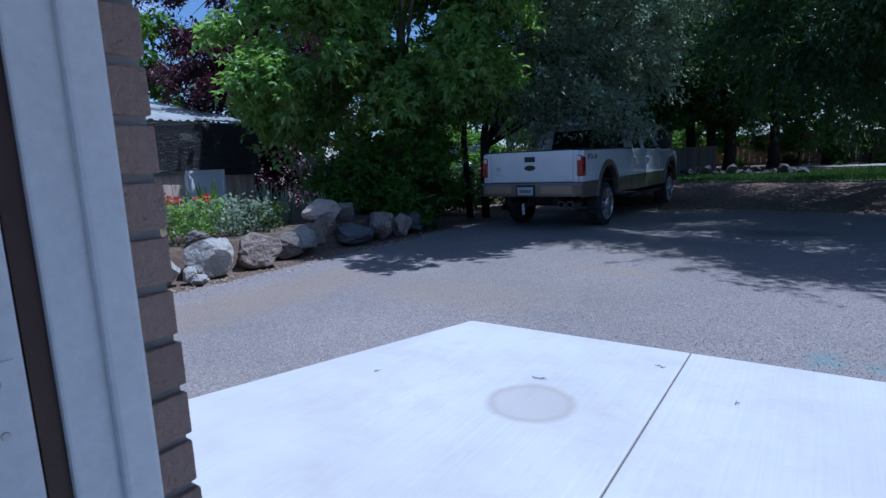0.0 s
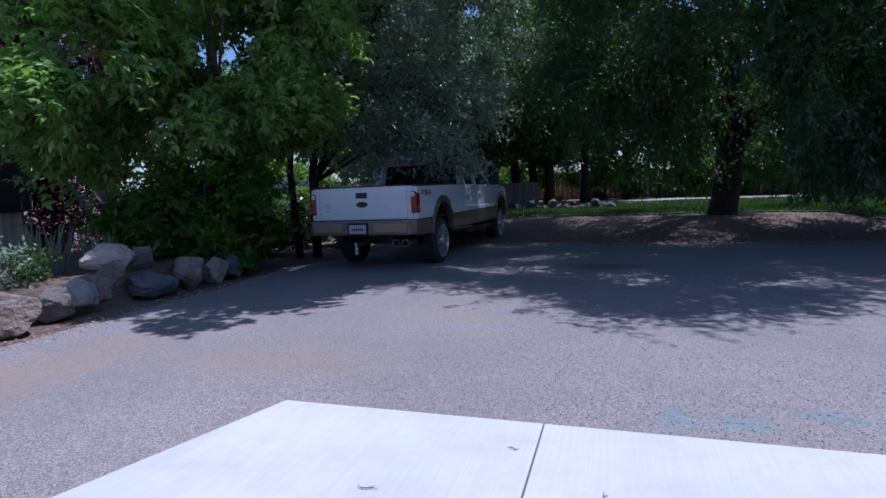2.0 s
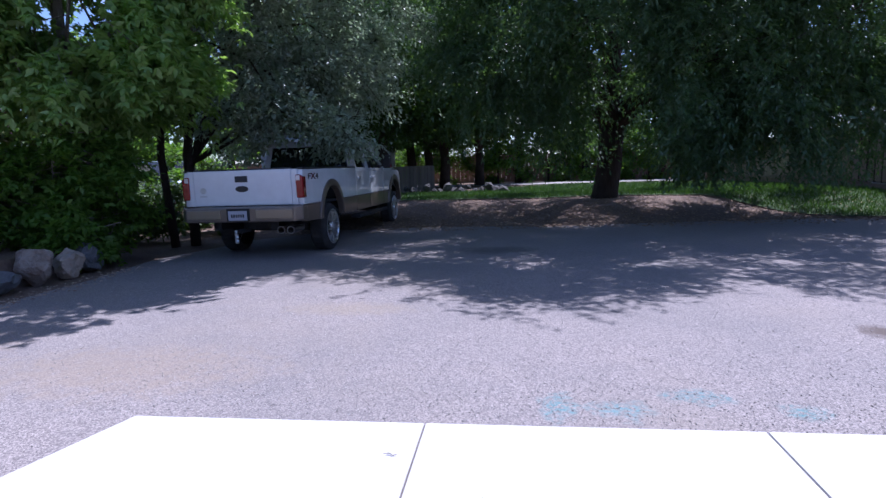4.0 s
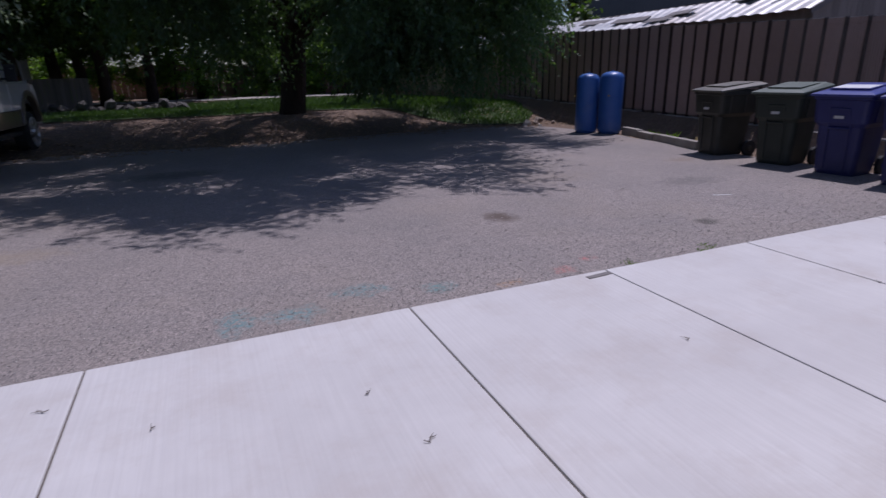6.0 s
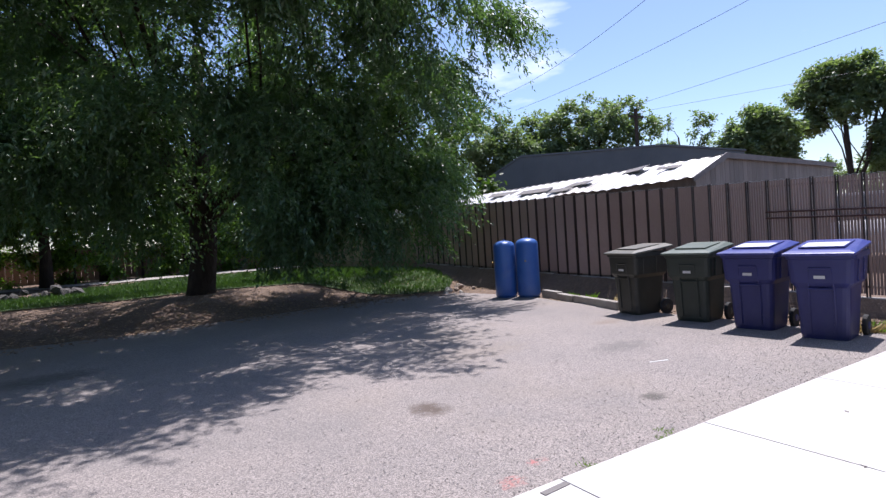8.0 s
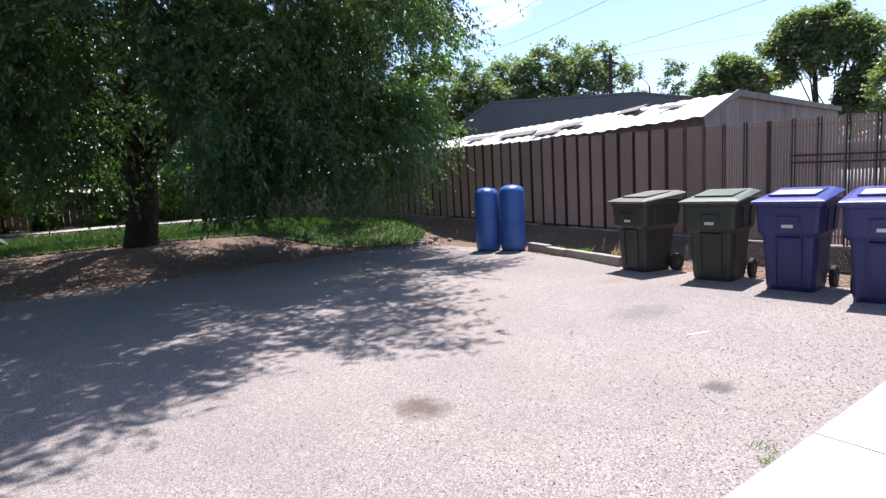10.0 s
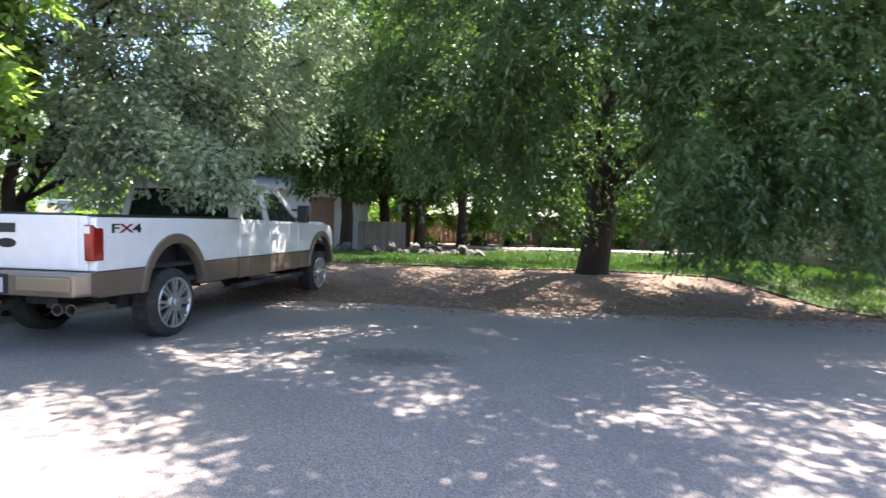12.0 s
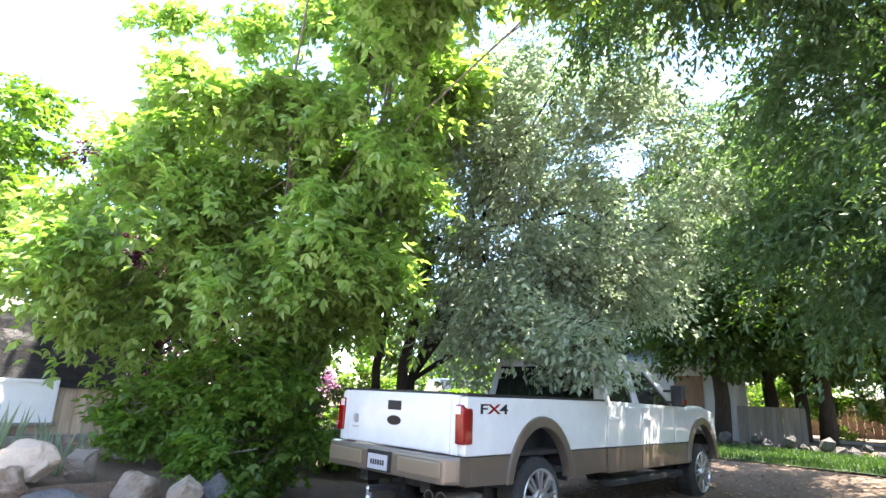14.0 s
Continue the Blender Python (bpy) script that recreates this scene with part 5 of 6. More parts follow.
        for cy in (0, WB):
            part("wheel_well", bevelled(boxes((0.62 if s > 0 else -0.66, 0.66 if s > 0 else -0.62, cy - 0.52, cy + 0.52, 0.4, 1.16)), 0.02), UNDER, ob)
        # letters on the bed side
        for k, ch in enumerate(("F", "X", "4")):
            cu = bpy.data.curves.new("decal_letter", "FONT")
            cu.body, cu.size, cu.extrude, cu.align_x, cu.offset = ch, 0.18, 0.0015, "CENTER", 0.004
            tmp = bpy.data.objects.new("decal_letter", cu)
            scene.collection.objects.link(tmp)
            bpy.context.view_layer.update()
            me = bpy.data.meshes.new_from_object(tmp.evaluated_get(bpy.context.evaluated_depsgraph_get()))
            bpy.data.objects.remove(tmp)
            me.materials.clear()
            me.materials.append(RED_LENS if ch == "X" else BADGE)
            t = new("decal_letter", me)
            t.parent = ob
            t.matrix_local = Matrix.Translation((s * (HW + 0.002), (-0.96 if s > 0 else -0.62) + s * 0.155 * k, 1.265)) @ Matrix.Rotation(s * math.pi / 2, 4, "Z") @ Matrix.Rotation(math.pi / 2, 4, "X") @ Matrix.Diagonal((1.45, 0.72, 1, 1))
    for cy in (0, WB):
        for y in (cy - 0.58, cy + 0.55):
            part("wheel_liner", boxes((-0.93, 0.93, y, y + 0.03, 0.55, 1.18)), UNDER, ob)
    # tailgate
    tg = part("tailgate", bevelled(boxes((-0.82, 0.82, -1.235, -1.16, 0.885, 1.435)), 0.02), PAINT, ob)
    part("handle", bevelled(boxes((-0.105, 0.105, -1.246, -1.233, 1.25, 1.345)), 0.012), BLACK, tg, "black tailgate latch")
    bm = disc(bmesh.new(), (0, -1.234, 0), (0, -1, 0), 0.11, 0.105, 0.012, 24)
    for v in bm.verts:
        v.co.z = v.co.z * 0.45 + 1.145
    part("badge", bm, BADGE, tg, "plain dark oval badge")
    bm = disc(bmesh.new(), (0, -1.234, 0), (0, -1, 0), 0.055, 0.05, 0.008, 20)
    for v in bm.verts:
        v.co.x, v.co.z = v.co.x - 0.66, v.co.z * 0.9 + 1.13
    part("badge", bm, GALV, tg, "small round grey badge")
    part("badge_bar", boxes((-0.72, -0.60, -1.238, -1.234, 1.03, 1.05)), GALV, tg)
    part("tailgate_top", bevelled(boxes((-0.80, 0.80, -1.225, -1.155, 1.425, 1.455)), 0.008), BLACK, ob)
    # rear bumper with step pads, plate, hitch
    bp = part("rear_bumper", bevelled(extrude(bmesh.new(), [(-1.01, -1.10, 0.635), (-1.01, -1.28, 0.65), (-0.9, -1.39, 0.635), (0.9, -1.39, 0.635), (1.01, -1.28, 0.65), (1.01, -1.10, 0.635)], (0, 0, 0.235)), 0.03), TAN, ob, "bronze painted rear bumper")
    for x0, x1 in ((-0.88, -0.30), (0.28, 0.88)):
        part("bumper_pad", bevelled(boxes((x0, x1, -1.404, -1.38, 0.69, 0.83)), 0.012), plain("bronze_pad", (0.27, 0.215, 0.155), 0.3, 0.4), bp)
    part("plate_recess", boxes((-0.20, 0.18, -1.398, -1.385, 0.655, 0.85)), UNDER, bp)
    pl = part("number_plate", bevelled(boxes((-0.165, 0.145, -1.418, -1.408, 0.67, 0.815)), 0.003), PLATE, bp, "white number plate with dark and red characters")
    part("plate_characters", boxes(*[(-0.115 + i * 0.038, -0.092 + i * 0.038, -1.4205, -1.418, 0.715, 0.765) for i in range(6)]), BADGE, pl)
    hb = part("hitch_bar", boxes((-0.03, 0.03, -1.52, -1.1, 0.47, 0.53)), UNDER, bp)
    bm = bmesh.new()
    for z in (0.36, 0.42, 0.50):
        bmesh.ops.create_uvsphere(bm, u_segments=10, v_segments=6, radius=0.032, matrix=Matrix.Translation((0.0, -1.50, z)))
    box(bm, -0.02, 0.02, -1.52, -1.48, 0.33, 0.53)
    part("hitch_ball", bm, CHROME, hb, "bright hitch ball mount")
    for x in (0.62, 0.78):
        part("exhaust_tip", lathe(bmesh.new(), (x, -0.85, 0.50), (0, -1, 0), [(0, 0.045), (0.38, 0.05), (0.43, 0.062), (0.43, 0.052), (0.1, 0.046), (0.1, 0.002)], 18), EXHAUST, ob, "dull steel exhaust tip")
    part("spare_wheel", disc(bmesh.new(), (0, -0.55, 0.48), (0, 0, 1), 0.36, 0.36, 0.16, 24), TYRE, ob)
    part("chassis", boxes((-0.55, -0.42, -1.2, 5.0, 0.5, 0.66), (0.42, 0.55, -1.2, 5.0, 0.5, 0.66), (-0.8, 0.8, -0.05, 0.05, 0.36, 0.48), (-0.8, 0.8, WB + BED - 0.05, WB + BED + 0.05, 0.36, 0.48), (-0.9, 0.9, -1.1, 5.0, 0.64, 0.70)), UNDER, ob)
    part("bed_floor", boxes((-0.9, 0.9, -1.15, 1.36, 0.84, 0.88), (-0.9, 0.9, 1.32, 1.37, 0.88, 1.44)), UNDER, ob)
    # cab shell: lower tub, roof, rear window, windscreen
    part("cab_tub", boxes((-0.9, 0.9, 0.99, 1.03, 0.7, 1.40), (-0.9, 0.9, 2.9, 3.0, 0.7, 1.36), (-0.9, 0.9, 1.0, 2.95, 0.68, 0.72)), PAINT, ob)
    part("roof", bevelled(extrude(bmesh.new(), [(-0.86, 1.06, 1.90), (-0.86, 2.42, 1.91), (-0.80, 2.36, 1.985), (-0.78, 1.9, 2.005), (-0.80, 1.10, 1.985)], (1.72, 0, 0)), 0.03), PAINT, ob)
    bm = extrude(bmesh.new(), [(-0.94, 0.985, 1.38), (0.94, 0.985, 1.38), (0.84, 1.06, 1.94), (-0.84, 1.06, 1.94)], (0, 0.03, 0))
    rear = part("cab_back", bm, PAINT, ob)
    part("rear_window", extrude(bmesh.new(), [(-0.82, 0.981, 1.44), (0.82, 0.981, 1.44), (0.76, 1.046, 1.87), (-0.76, 1.046, 1.87)], (0, 0.006, 0)), CAR_GLASS, rear, "dark tinted rear window")
    part("windscreen", extrude(bmesh.new(), [(-0.90, 3.16, 1.38), (0.90, 3.16, 1.38), (0.80, 2.43, 1.93), (-0.80, 2.43, 1.93)], (0, 0.01, 0.01)), CAR_GLASS, ob)
    bm = extrude(bmesh.new(), [(-0.92, 2.95, 1.30), (-0.92, 2.95, 1.40), (-0.92, 3.3, 1.43), (-0.92, 4.25, 1.42), (-0.92, 4.48, 1.37), (-0.92, 4.56, 0.95)], (1.84, 0, 0))
    part("bonnet", bevelled(bm, 0.04), PAINT, ob)
    gr = part("grille", boxes((-0.62, 0.62, 4.53, 4.63, 0.80, 1.28)), CHROME, ob)
    part("front_bumper", bevelled(boxes((-0.98, 0.98, 4.48, 4.70, 0.52, 0.80)), 0.04), CHROME, ob)
    for s in (1, -1):
        part("head_lamp", bevelled(boxes((s * 0.64 if s > 0 else -0.93, 0.93 if s > 0 else -0.64, 4.53, 4.635, 0.90, 1.26)), 0.02), CLEAR_LENS, ob)
    for y, x in ((1.5, 0.42), (1.5, -0.42), (2.35, 0.42), (2.35, -0.42)):
        part("seat", bevelled(boxes((x - 0.25, x + 0.25, y - 0.08, y + 0.08, 0.8, 1.48), (x - 0.14, x + 0.14, y - 0.06, y + 0.05, 1.50, 1.70), (x - 0.25, x + 0.25, y, y + 0.5, 0.8, 0.95)), 0.04), UNDER, ob)
    # the long load bed sets the cab and front axle further ahead
    for piece in ob.children:
        rear = min(v.co.y for v in piece.data.vertices) + piece.location.y
        if rear > 0.95:
            piece.location.y += BED


build_pickup()

# ---------------------------------------------------------------- sheds and buildings
METAL_ROOF = speckled("weathered_corrugated_steel", (0.50, 0.49, 0.47), (0.72, 0.72, 0.71), 0.8, 0.45, 0.35, fine=14, dirt=(0.22, 0.15, 0.10), strength=0.2)
TAR_PATCH = speckled("grey_roofing_patch", (0.16, 0.15, 0.145), (0.24, 0.22, 0.21), 4, 0.9, fine=30, strength=0.5)
GREYWOOD = speckled("grey_weathered_boards", (0.20, 0.175, 0.155), (0.28, 0.25, 0.225), 2, 0.9, fine=30, dirt=(0.12, 0.10, 0.085), strength=0.5, stretch=(4, 4, 0.4), vary=0.25)
SHEDWOOD = speckled("sun_bleached_shed_boards", (0.52, 0.38, 0.28), (0.70, 0.57, 0.46), 2, 0.9, fine=26, dirt=(0.20, 0.12, 0.08), strength=0.5, stretch=(5, 5, 0.5), vary=0.3)
TARP = speckled("black_plastic_tarp", (0.035, 0.035, 0.037), (0.075, 0.075, 0.078), 3, 0.30, fine=8, strength=0.8, distance=0.05, stretch=(1, 1, 5))
DARKSTEEL = speckled("blue_grey_steel_siding", (0.09, 0.105, 0.12), (0.12, 0.135, 0.15), 0.5, 0.6, 0.2, fine=20, strength=0.1)
PALEWALL = speckled("pale_grey_siding", (0.48, 0.49, 0.5), (0.58, 0.58, 0.58), 1, 0.8, fine=30, strength=0.2)
BROWNBOARD = speckled("brown_boards", (0.22, 0.13, 0.08), (0.3, 0.19, 0.12), 3, 0.8, fine=30, strength=0.3, stretch=(4, 4, 0.5), vary=0.3)
WHITE = speckled("white_paint", (0.78, 0.79, 0.80), (0.84, 0.84, 0.84), 2, 0.45, fine=50, dirt=(0.66, 0.66, 0.66), strength=0.08)
GLASS_DARK = plain("dark_window_glass", (0.02, 0.025, 0.03), 0.05)


def corrugated(bm, x0, x1, y0, y1, z0, z1, pitch=0.16, depth=0.03, thick=0.01, sag=0.0):
    """A ribbed sheet sloping from (x0, z0) to (x1, z1), ribs running down the slope, repeated along y."""
    n = int((y1 - y0) / pitch * 4)
    rows = []
    for s in range(2):
        for j in range(5):
            t = j / 4
            row = []
            for i in range(n + 1):
                y = y0 + (y1 - y0) * i / n
                k = (0, 0, 1, 1)[i % 4] * depth
                row.append(bm.verts.new((x0 + (x1 - x0) * t, y, z0 + (z1 - z0) * t + k - s * thick + sag * noise.noise(Vector((t * 3, y * 0.9, 0))))))
            rows.append(row)
    for s in (0, 5):
        for j in range(4):
            for i in range(n):
                f = (rows[s + j][i], rows[s + j][i + 1], rows[s + j + 1][i + 1], rows[s + j + 1][i])
                bm.faces.new(f if s else f[::-1])
    for j in (0, 4):
        for i in range(n):
            bm.faces.new((rows[j][i], rows[j][i + 1], rows[5 + j][i + 1], rows[5 + j][i]))
    return bm


def build_barn():
    ob = empty("barn", Matrix(), "low barn with a patched corrugated metal roof behind the fence", "barn")
    y0, y1, xr, xe, xb = 9.45, 24.5, 17.55, 15.95, 22.2
    bm = bmesh.new()
    corrugated(bm, xr, 16.45, y0, y1, 2.74, 2.28, 0.30, 0.018, 0.008, 0.04)
    part("front_roof", bm, METAL_ROOF, ob, "dented pale corrugated roof sheets")
    part("back_roof", corrugated(bmesh.new(), xr, xb, y0, y1, 2.745, 2.62, 0.30, 0.03), GREYWOOD, ob)
    for i, (y, t, w, d) in enumerate([(11.6, 0.15, 0.9, 0.3), (13.0, 0.5, 0.9, 0.25), (13.4, 0.75, 0.8, 0.25), (14.6, 0.55, 1.1, 0.3), (16.2, 0.4, 1.0, 0.3), (10.5, 0.35, 0.5, 0.18)]):
        x, z = xr + (16.45 - xr) * t, 2.74 + (2.28 - 2.74) * t + 0.045
        bm = boxes((-d / 2, d / 2, -w / 2, w / 2, 0, 0.012))
        p = part("roof_patch", bm, TAR_PATCH, ob, "grey tar roofing patch")
        p.matrix_world = pose(x, y, z, 0, -22.7, i * 9 - 20)
    # gable wall of upright boards
    for i in range(34):
        x = 16.55 + i * 0.166
        top = 2.30 + (x - 16.45) * 0.42 if x < xr else 2.74 - (x - xr) * 0.0269
        part("wall_board", boxes((x, x + 0.16, y0 + 0.05, y0 + 0.08, 0, top - 0.03)), GREYWOOD, ob)
    part("side_wall", boxes((16.62, 16.66, y0 + 0.1, y1, 0, 2.3)), GREYWOOD, ob)
    part("barge_board", extrude(bmesh.new(), [(16.4, y0 - 0.02, 2.20), (xr, y0 - 0.02, 2.67), (xb, y0 - 0.02, 2.54), (xb, y0 - 0.02, 2.64), (xr, y0 - 0.02, 2.79), (16.4, y0 - 0.02, 2.29)], (0, 0.03, 0)), TAR_PATCH, ob)


build_barn()


def build_steel_building():
    ob = empty("steel_building", pose(40, 34, 0, 0, 0, -50), "large blue-grey steel building beyond the barn", "building")
    bm = bmesh.new()
    extrude(bm, [(-9, 0, 0), (11, 0, 0), (11, 0, 6.2), (5.5, 0, 7.2), (-5.5, 0, 7.5), (-9, 0, 5.6)], (0, 14, 0))
    part("wall", bm, DARKSTEEL, ob)
    for i in range(60):
        x = -8.95 + i * 0.3
        top = 7.2 if abs(x) < 5.5 else 5.6
        part("siding_rib", boxes((x, x + 0.06, -0.03, 0, 0, top - 0.15)), DARKSTEEL, ob)
    part("roof_edge", extrude(bmesh.new(), [(-9.1, -0.1, 5.6), (-5.5, -0.1, 7.5), (5.5, -0.1, 7.2), (11.1, -0.1, 6.2), (11.1, -0.1, 6.32), (5.5, -0.1, 7.35), (-5.5, -0.1, 7.65), (-9.1, -0.1, 5.74)], (0, 14.2, 0)), DARKSTEEL, ob)


build_steel_building()


def build_pole():
    ob = empty("utility_pole", pose(43.6, 32.2, 0), "dark wooden utility pole with overhead wires", "utility pole")
    part("mast", tube(bmesh.new(), [(0, 0, -0.05), (0, 0, 10.6)], [0.2, 0.13], 10), BARK, ob)
    part("crossarm", boxes((-0.9, 0.9, -0.06, 0.06, 9.9, 10.05)), BARK, ob)
    wires = [((32.9, 35.7, 11.7), (28.0, 18.6, 11.5), 0.4), ((35.4, 37.3, 11.1), (29.7, 10.6, 10.9), 0.4), ((41.7, 35.5, 10.4), (31.4, -2.5, 9.2), 0.4), ((44.8, 40.7, 11.2), (52.2, -13.6, 9.4), 0.4)]
    for a, b, sag in wires:
        a, b = Vector(a), Vector(b)
        pts = [a.lerp(b, t / 14) - Vector((0, 0, 4 * sag * (t / 14) * (1 - t / 14))) - Vector((43.6, 32.2, 0)) for t in range(15)]
        part("wire", tube(bmesh.new(), pts, [0.011] * 15, 5), BLACK, ob)


build_pole()


def build_garden_shed():
    ob = empty("garden_shed", Matrix.Translation((-5.1, 7.5, 0)), "board shed with pale metal roof and black tarp", "shed")
    y0, y1 = 2.5, 10.35
    dy = 7.5
    rnd = random.Random(2)
    n = int((y1 - y0) / 0.19)
    for i in range(n):
        y = y0 + i * 0.19 - dy
        b = part("wall_board", boxes((-0.02, 0.012 * rnd.random(), y + 0.004, y + 0.186, 0.2, 2.32)), SHEDWOOD, ob)
    part("end_wall", boxes((-4, -0.02, y1 - dy - 0.03, y1 - dy, 0.1, 2.4)), GREYWOOD, ob)
    part("back_wall", boxes((-4, -3.96, y0 - dy, y1 - dy, 0.1, 2.6)), GREYWOOD, ob)
    bm = corrugated(bmesh.new(), 0.13, -3.9, y0 - dy, y1 - dy + 0.05, 2.42, 3.25, 0.2, 0.03, 0.008, 0.04)
    part("roof", bm, METAL_ROOF, ob, "pale corrugated metal roof")
    part("fascia", boxes((0.07, 0.11, y0 - dy, y1 - dy + 0.05, 2.26, 2.41)), GREYWOOD, ob)
    # sagging tarp, pinned along the top
    bm = bmesh.new()
    ny, nz = 70, 14
    grid = []
    for j in range(nz + 1):
        row = []
        for i in range(ny + 1):
            t, y = j / nz, y0 + (y1 + 0.12 - y0) * i / ny - dy
            fold = 0.05 * noise.noise(Vector((y * 1.3, t * 5 + y * 0.4, 1))) + 0.02 * noise.noise(Vector((y * 4, t * 9, 5)))
            x = 0.115 - 0.07 * t + 0.6 * fold + 0.02
            row.append(bm.verts.new((max(x, 0.03), y, 2.38 - 1.13 * t + 0.03 * math.sin(y * 1.9) * t)))
        grid.append(row)
    for j in range(nz):
        for i in range(ny):
            bm.faces.new((grid[j][i], grid[j][i + 1], grid[j + 1][i + 1], grid[j + 1][i]))
    bmesh.ops.solidify(bm, geom=bm.faces[:], thickness=0.004)
    part("tarp", bm, TARP, ob, "creased black plastic tarp", smooth=True)
    # small shuttered window
    win = part("window_frame", boxes((0.02, 0.16, 8.49 - dy, 8.55 - dy, 0.66, 1.36), (0.02, 0.16, 9.34 - dy, 9.40 - dy, 0.66, 1.36), (0.02, 0.16, 8.55 - dy, 9.34 - dy, 1.31, 1.36)), WHITE, ob)
    part("panel", boxes((0.10, 0.135, 8.55 - dy, 9.34 - dy, 0.66, 1.31)), WHITE, win, "plain white panel")
    part("sill", boxes((0.01, 0.22, 8.42 - dy, 9.47 - dy, 0.61, 0.66), bevel=0.006), GREYWOOD, win)
    # sill planks by the ground
    part("sleeper", boxes((0.02, 0.30, y0 - dy, y1 - dy, 0.30, 0.46), bevel=0.01), GREYWOOD, ob)


build_garden_shed()


def build_timbers():
    for k, (x0, y0, x1, y1, h) in enumerate([(-3.9, 11.4, -4.6, 10.9, 1.9), (-3.6, 11.9, -4.4, 11.1, 2.0), (-3.2, 12.0, -4.2, 11.2, 1.7)]):
        a, b = Vector((x0, y0, 0.0)), Vector((x1, y1, h))
        bm = tube(bmesh.new(), [(0, 0, 0.02), b - a], [0.05, 0.045], 4)
        ob = part("leaning_timber", bm, GREYWOOD)
        ob.location = a
        tagged(ob, "dark weathered timber leaning by the shed corner", "timber", "leaning timbers")
    blk = empty("concrete_block", pose(-2.9, 10.9, 0.36, 0, 0, 20), "grey hollow concrete block stood on end", "concrete block")
    part("shell", boxes((-0.1, -0.07, -0.2, 0.2, 0, 0.4), (0.07, 0.1, -0.2, 0.2, 0, 0.4), (-0.07, 0.07, -0.2, -0.17, 0, 0.4), (-0.07, 0.07, 0.17, 0.2, 0, 0.4), (-0.07, 0.07, -0.015, 0.015, 0, 0.4)), KERB, blk)


build_timbers()


def build_far_building():
    ob = empty("outbuilding", pose(-0.6, 26.2, 0.36, 0, 0, 8), "pale grey outbuilding with a brown door behind the trees", "outbuilding")
    part("wall", boxes((-4.0, 1.6, 0, 3, -0.1, 2.3)), PALEWALL, ob)
    part("roof", extrude(bmesh.new(), [(-4.3, -0.4, 2.28), (-4.3, 1.5, 2.9), (-4.3, 3.4, 2.28), (-4.3, 3.4, 2.38), (-4.3, 1.5, 3.0), (-4.3, -0.4, 2.38)], (6.2, 0, 0)), PALEWALL, ob)
    part("door", boxes((-0.2, 0.7, -0.03, 0.01, 0, 2.0)), BROWNBOARD, ob)
    for i in range(12):
        part("fence_board", boxes((1.7 + i * 0.15, 1.84 + i * 0.15, -0.4, -0.37, -0.1, 1.1)), GREYWOOD, ob)


build_far_building()


def build_stone_row():
    rnd = random.Random(6)
    ob = empty("stone_row", pose(0, 0, 0.36), "low row of dark fieldstones edging the lawn", "stone edging", kind="structure")
    for i in range(34):
        x = -3 + i * 0.27
        y = 24.0 - 0.02 * (x - 1) ** 2 + rnd.uniform(-0.1, 0.1)
        bm = bmesh.new()
        bmesh.ops.create_icosphere(bm, subdivisions=1, radius=1)
        for v in bm.verts:
            v.co *= 1 + 0.3 * noise.noise(v.co * 2 + Vector((i, 0, 0)))
            v.co = Vector((v.co.x * 0.19, v.co.y * 0.18, v.co.z * 0.14))
        s = part("stone", bm, ROCK_DARK, ob)
        s.location = (x, y, 0.08 + 0.15 * (i % 3 == 1))
        s.rotation_euler = (rnd.uniform(-1, 1), rnd.uniform(-1, 1), rnd.uniform(0, 6))
        k = rnd.uniform(0.6, 1.35)
        s.scale = (k, k, k)
    path = mesh_object("garden_path", [(-9, 29.9, 0.40), (17, 29.9, 0.40), (17, 31.6, 0.43), (-9, 31.6, 0.43)], [(0, 1, 2, 3)], KERB)
    tagged(path, "sunlit pale gravel path beyond the lawn", "path", kind="structure")


build_stone_row()


def build_far_closing():
    """Thick woods and a board fence that close the view to the north and west."""
    ob = empty("garden_fence", pose(-14, 36.8, 0.3), "brown board fence behind the bushes", "fence", kind="structure")
    for i in range(120):
        part("board", boxes((i * 0.28, i * 0.28 + 0.27, 0, 0.03, -0.1, 1.7 + 0.05 * math.sin(i * 1.3))), BROWNBOARD, ob)
    rng = np.random.default_rng(99)
    lobes = [(x, 41 + 3 * math.sin(x), z, 3.2, 2.0, 2.4, 1) for x in range(-30, 32, 3) for z in (2.5, 6.0, 9.5)] + [(-17 + math.sin(y), y, z, 2.0, 3.0, 2.2, 1) for y in range(4, 40, 4) for z in (2.5, 6.0)]
    _, _, c, lw, nor = sprays(rng, lobes, 5200, 14, 1.0, 0.3, 0.3, 0.3)
    woods = leaf_mesh("far_woods", c, lw, nor, 0.42, 0.28, LEAF_DARK, rng=rng)
    tagged(woods, "dense dark green woods closing the garden", "woods", kind="stuff")


build_far_closing()

# ---------------------------------------------------------------- the house at the door
BRICK = speckled("buff_brick", (0.32, 0.225, 0.185), (0.42, 0.31, 0.255), 5, 0.9, fine=24, dirt=(0.2, 0.13, 0.11), strength=0.8, distance=0.012, vary=0.3)
MORTAR = speckled("grey_mortar", (0.30, 0.28, 0.265), (0.38, 0.36, 0.34), 8, 0.95, fine=40, strength=0.5)
DARKWOOD = speckled("dark_stained_wood", (0.045, 0.022, 0.016), (0.07, 0.035, 0.025), 4, 0.5, fine=30, strength=0.2)
EAVE = speckled("dark_red_fascia", (0.15, 0.04, 0.035), (0.2, 0.06, 0.05), 3, 0.5, fine=30, strength=0.1)
WY, JX = 2.145, 5.61


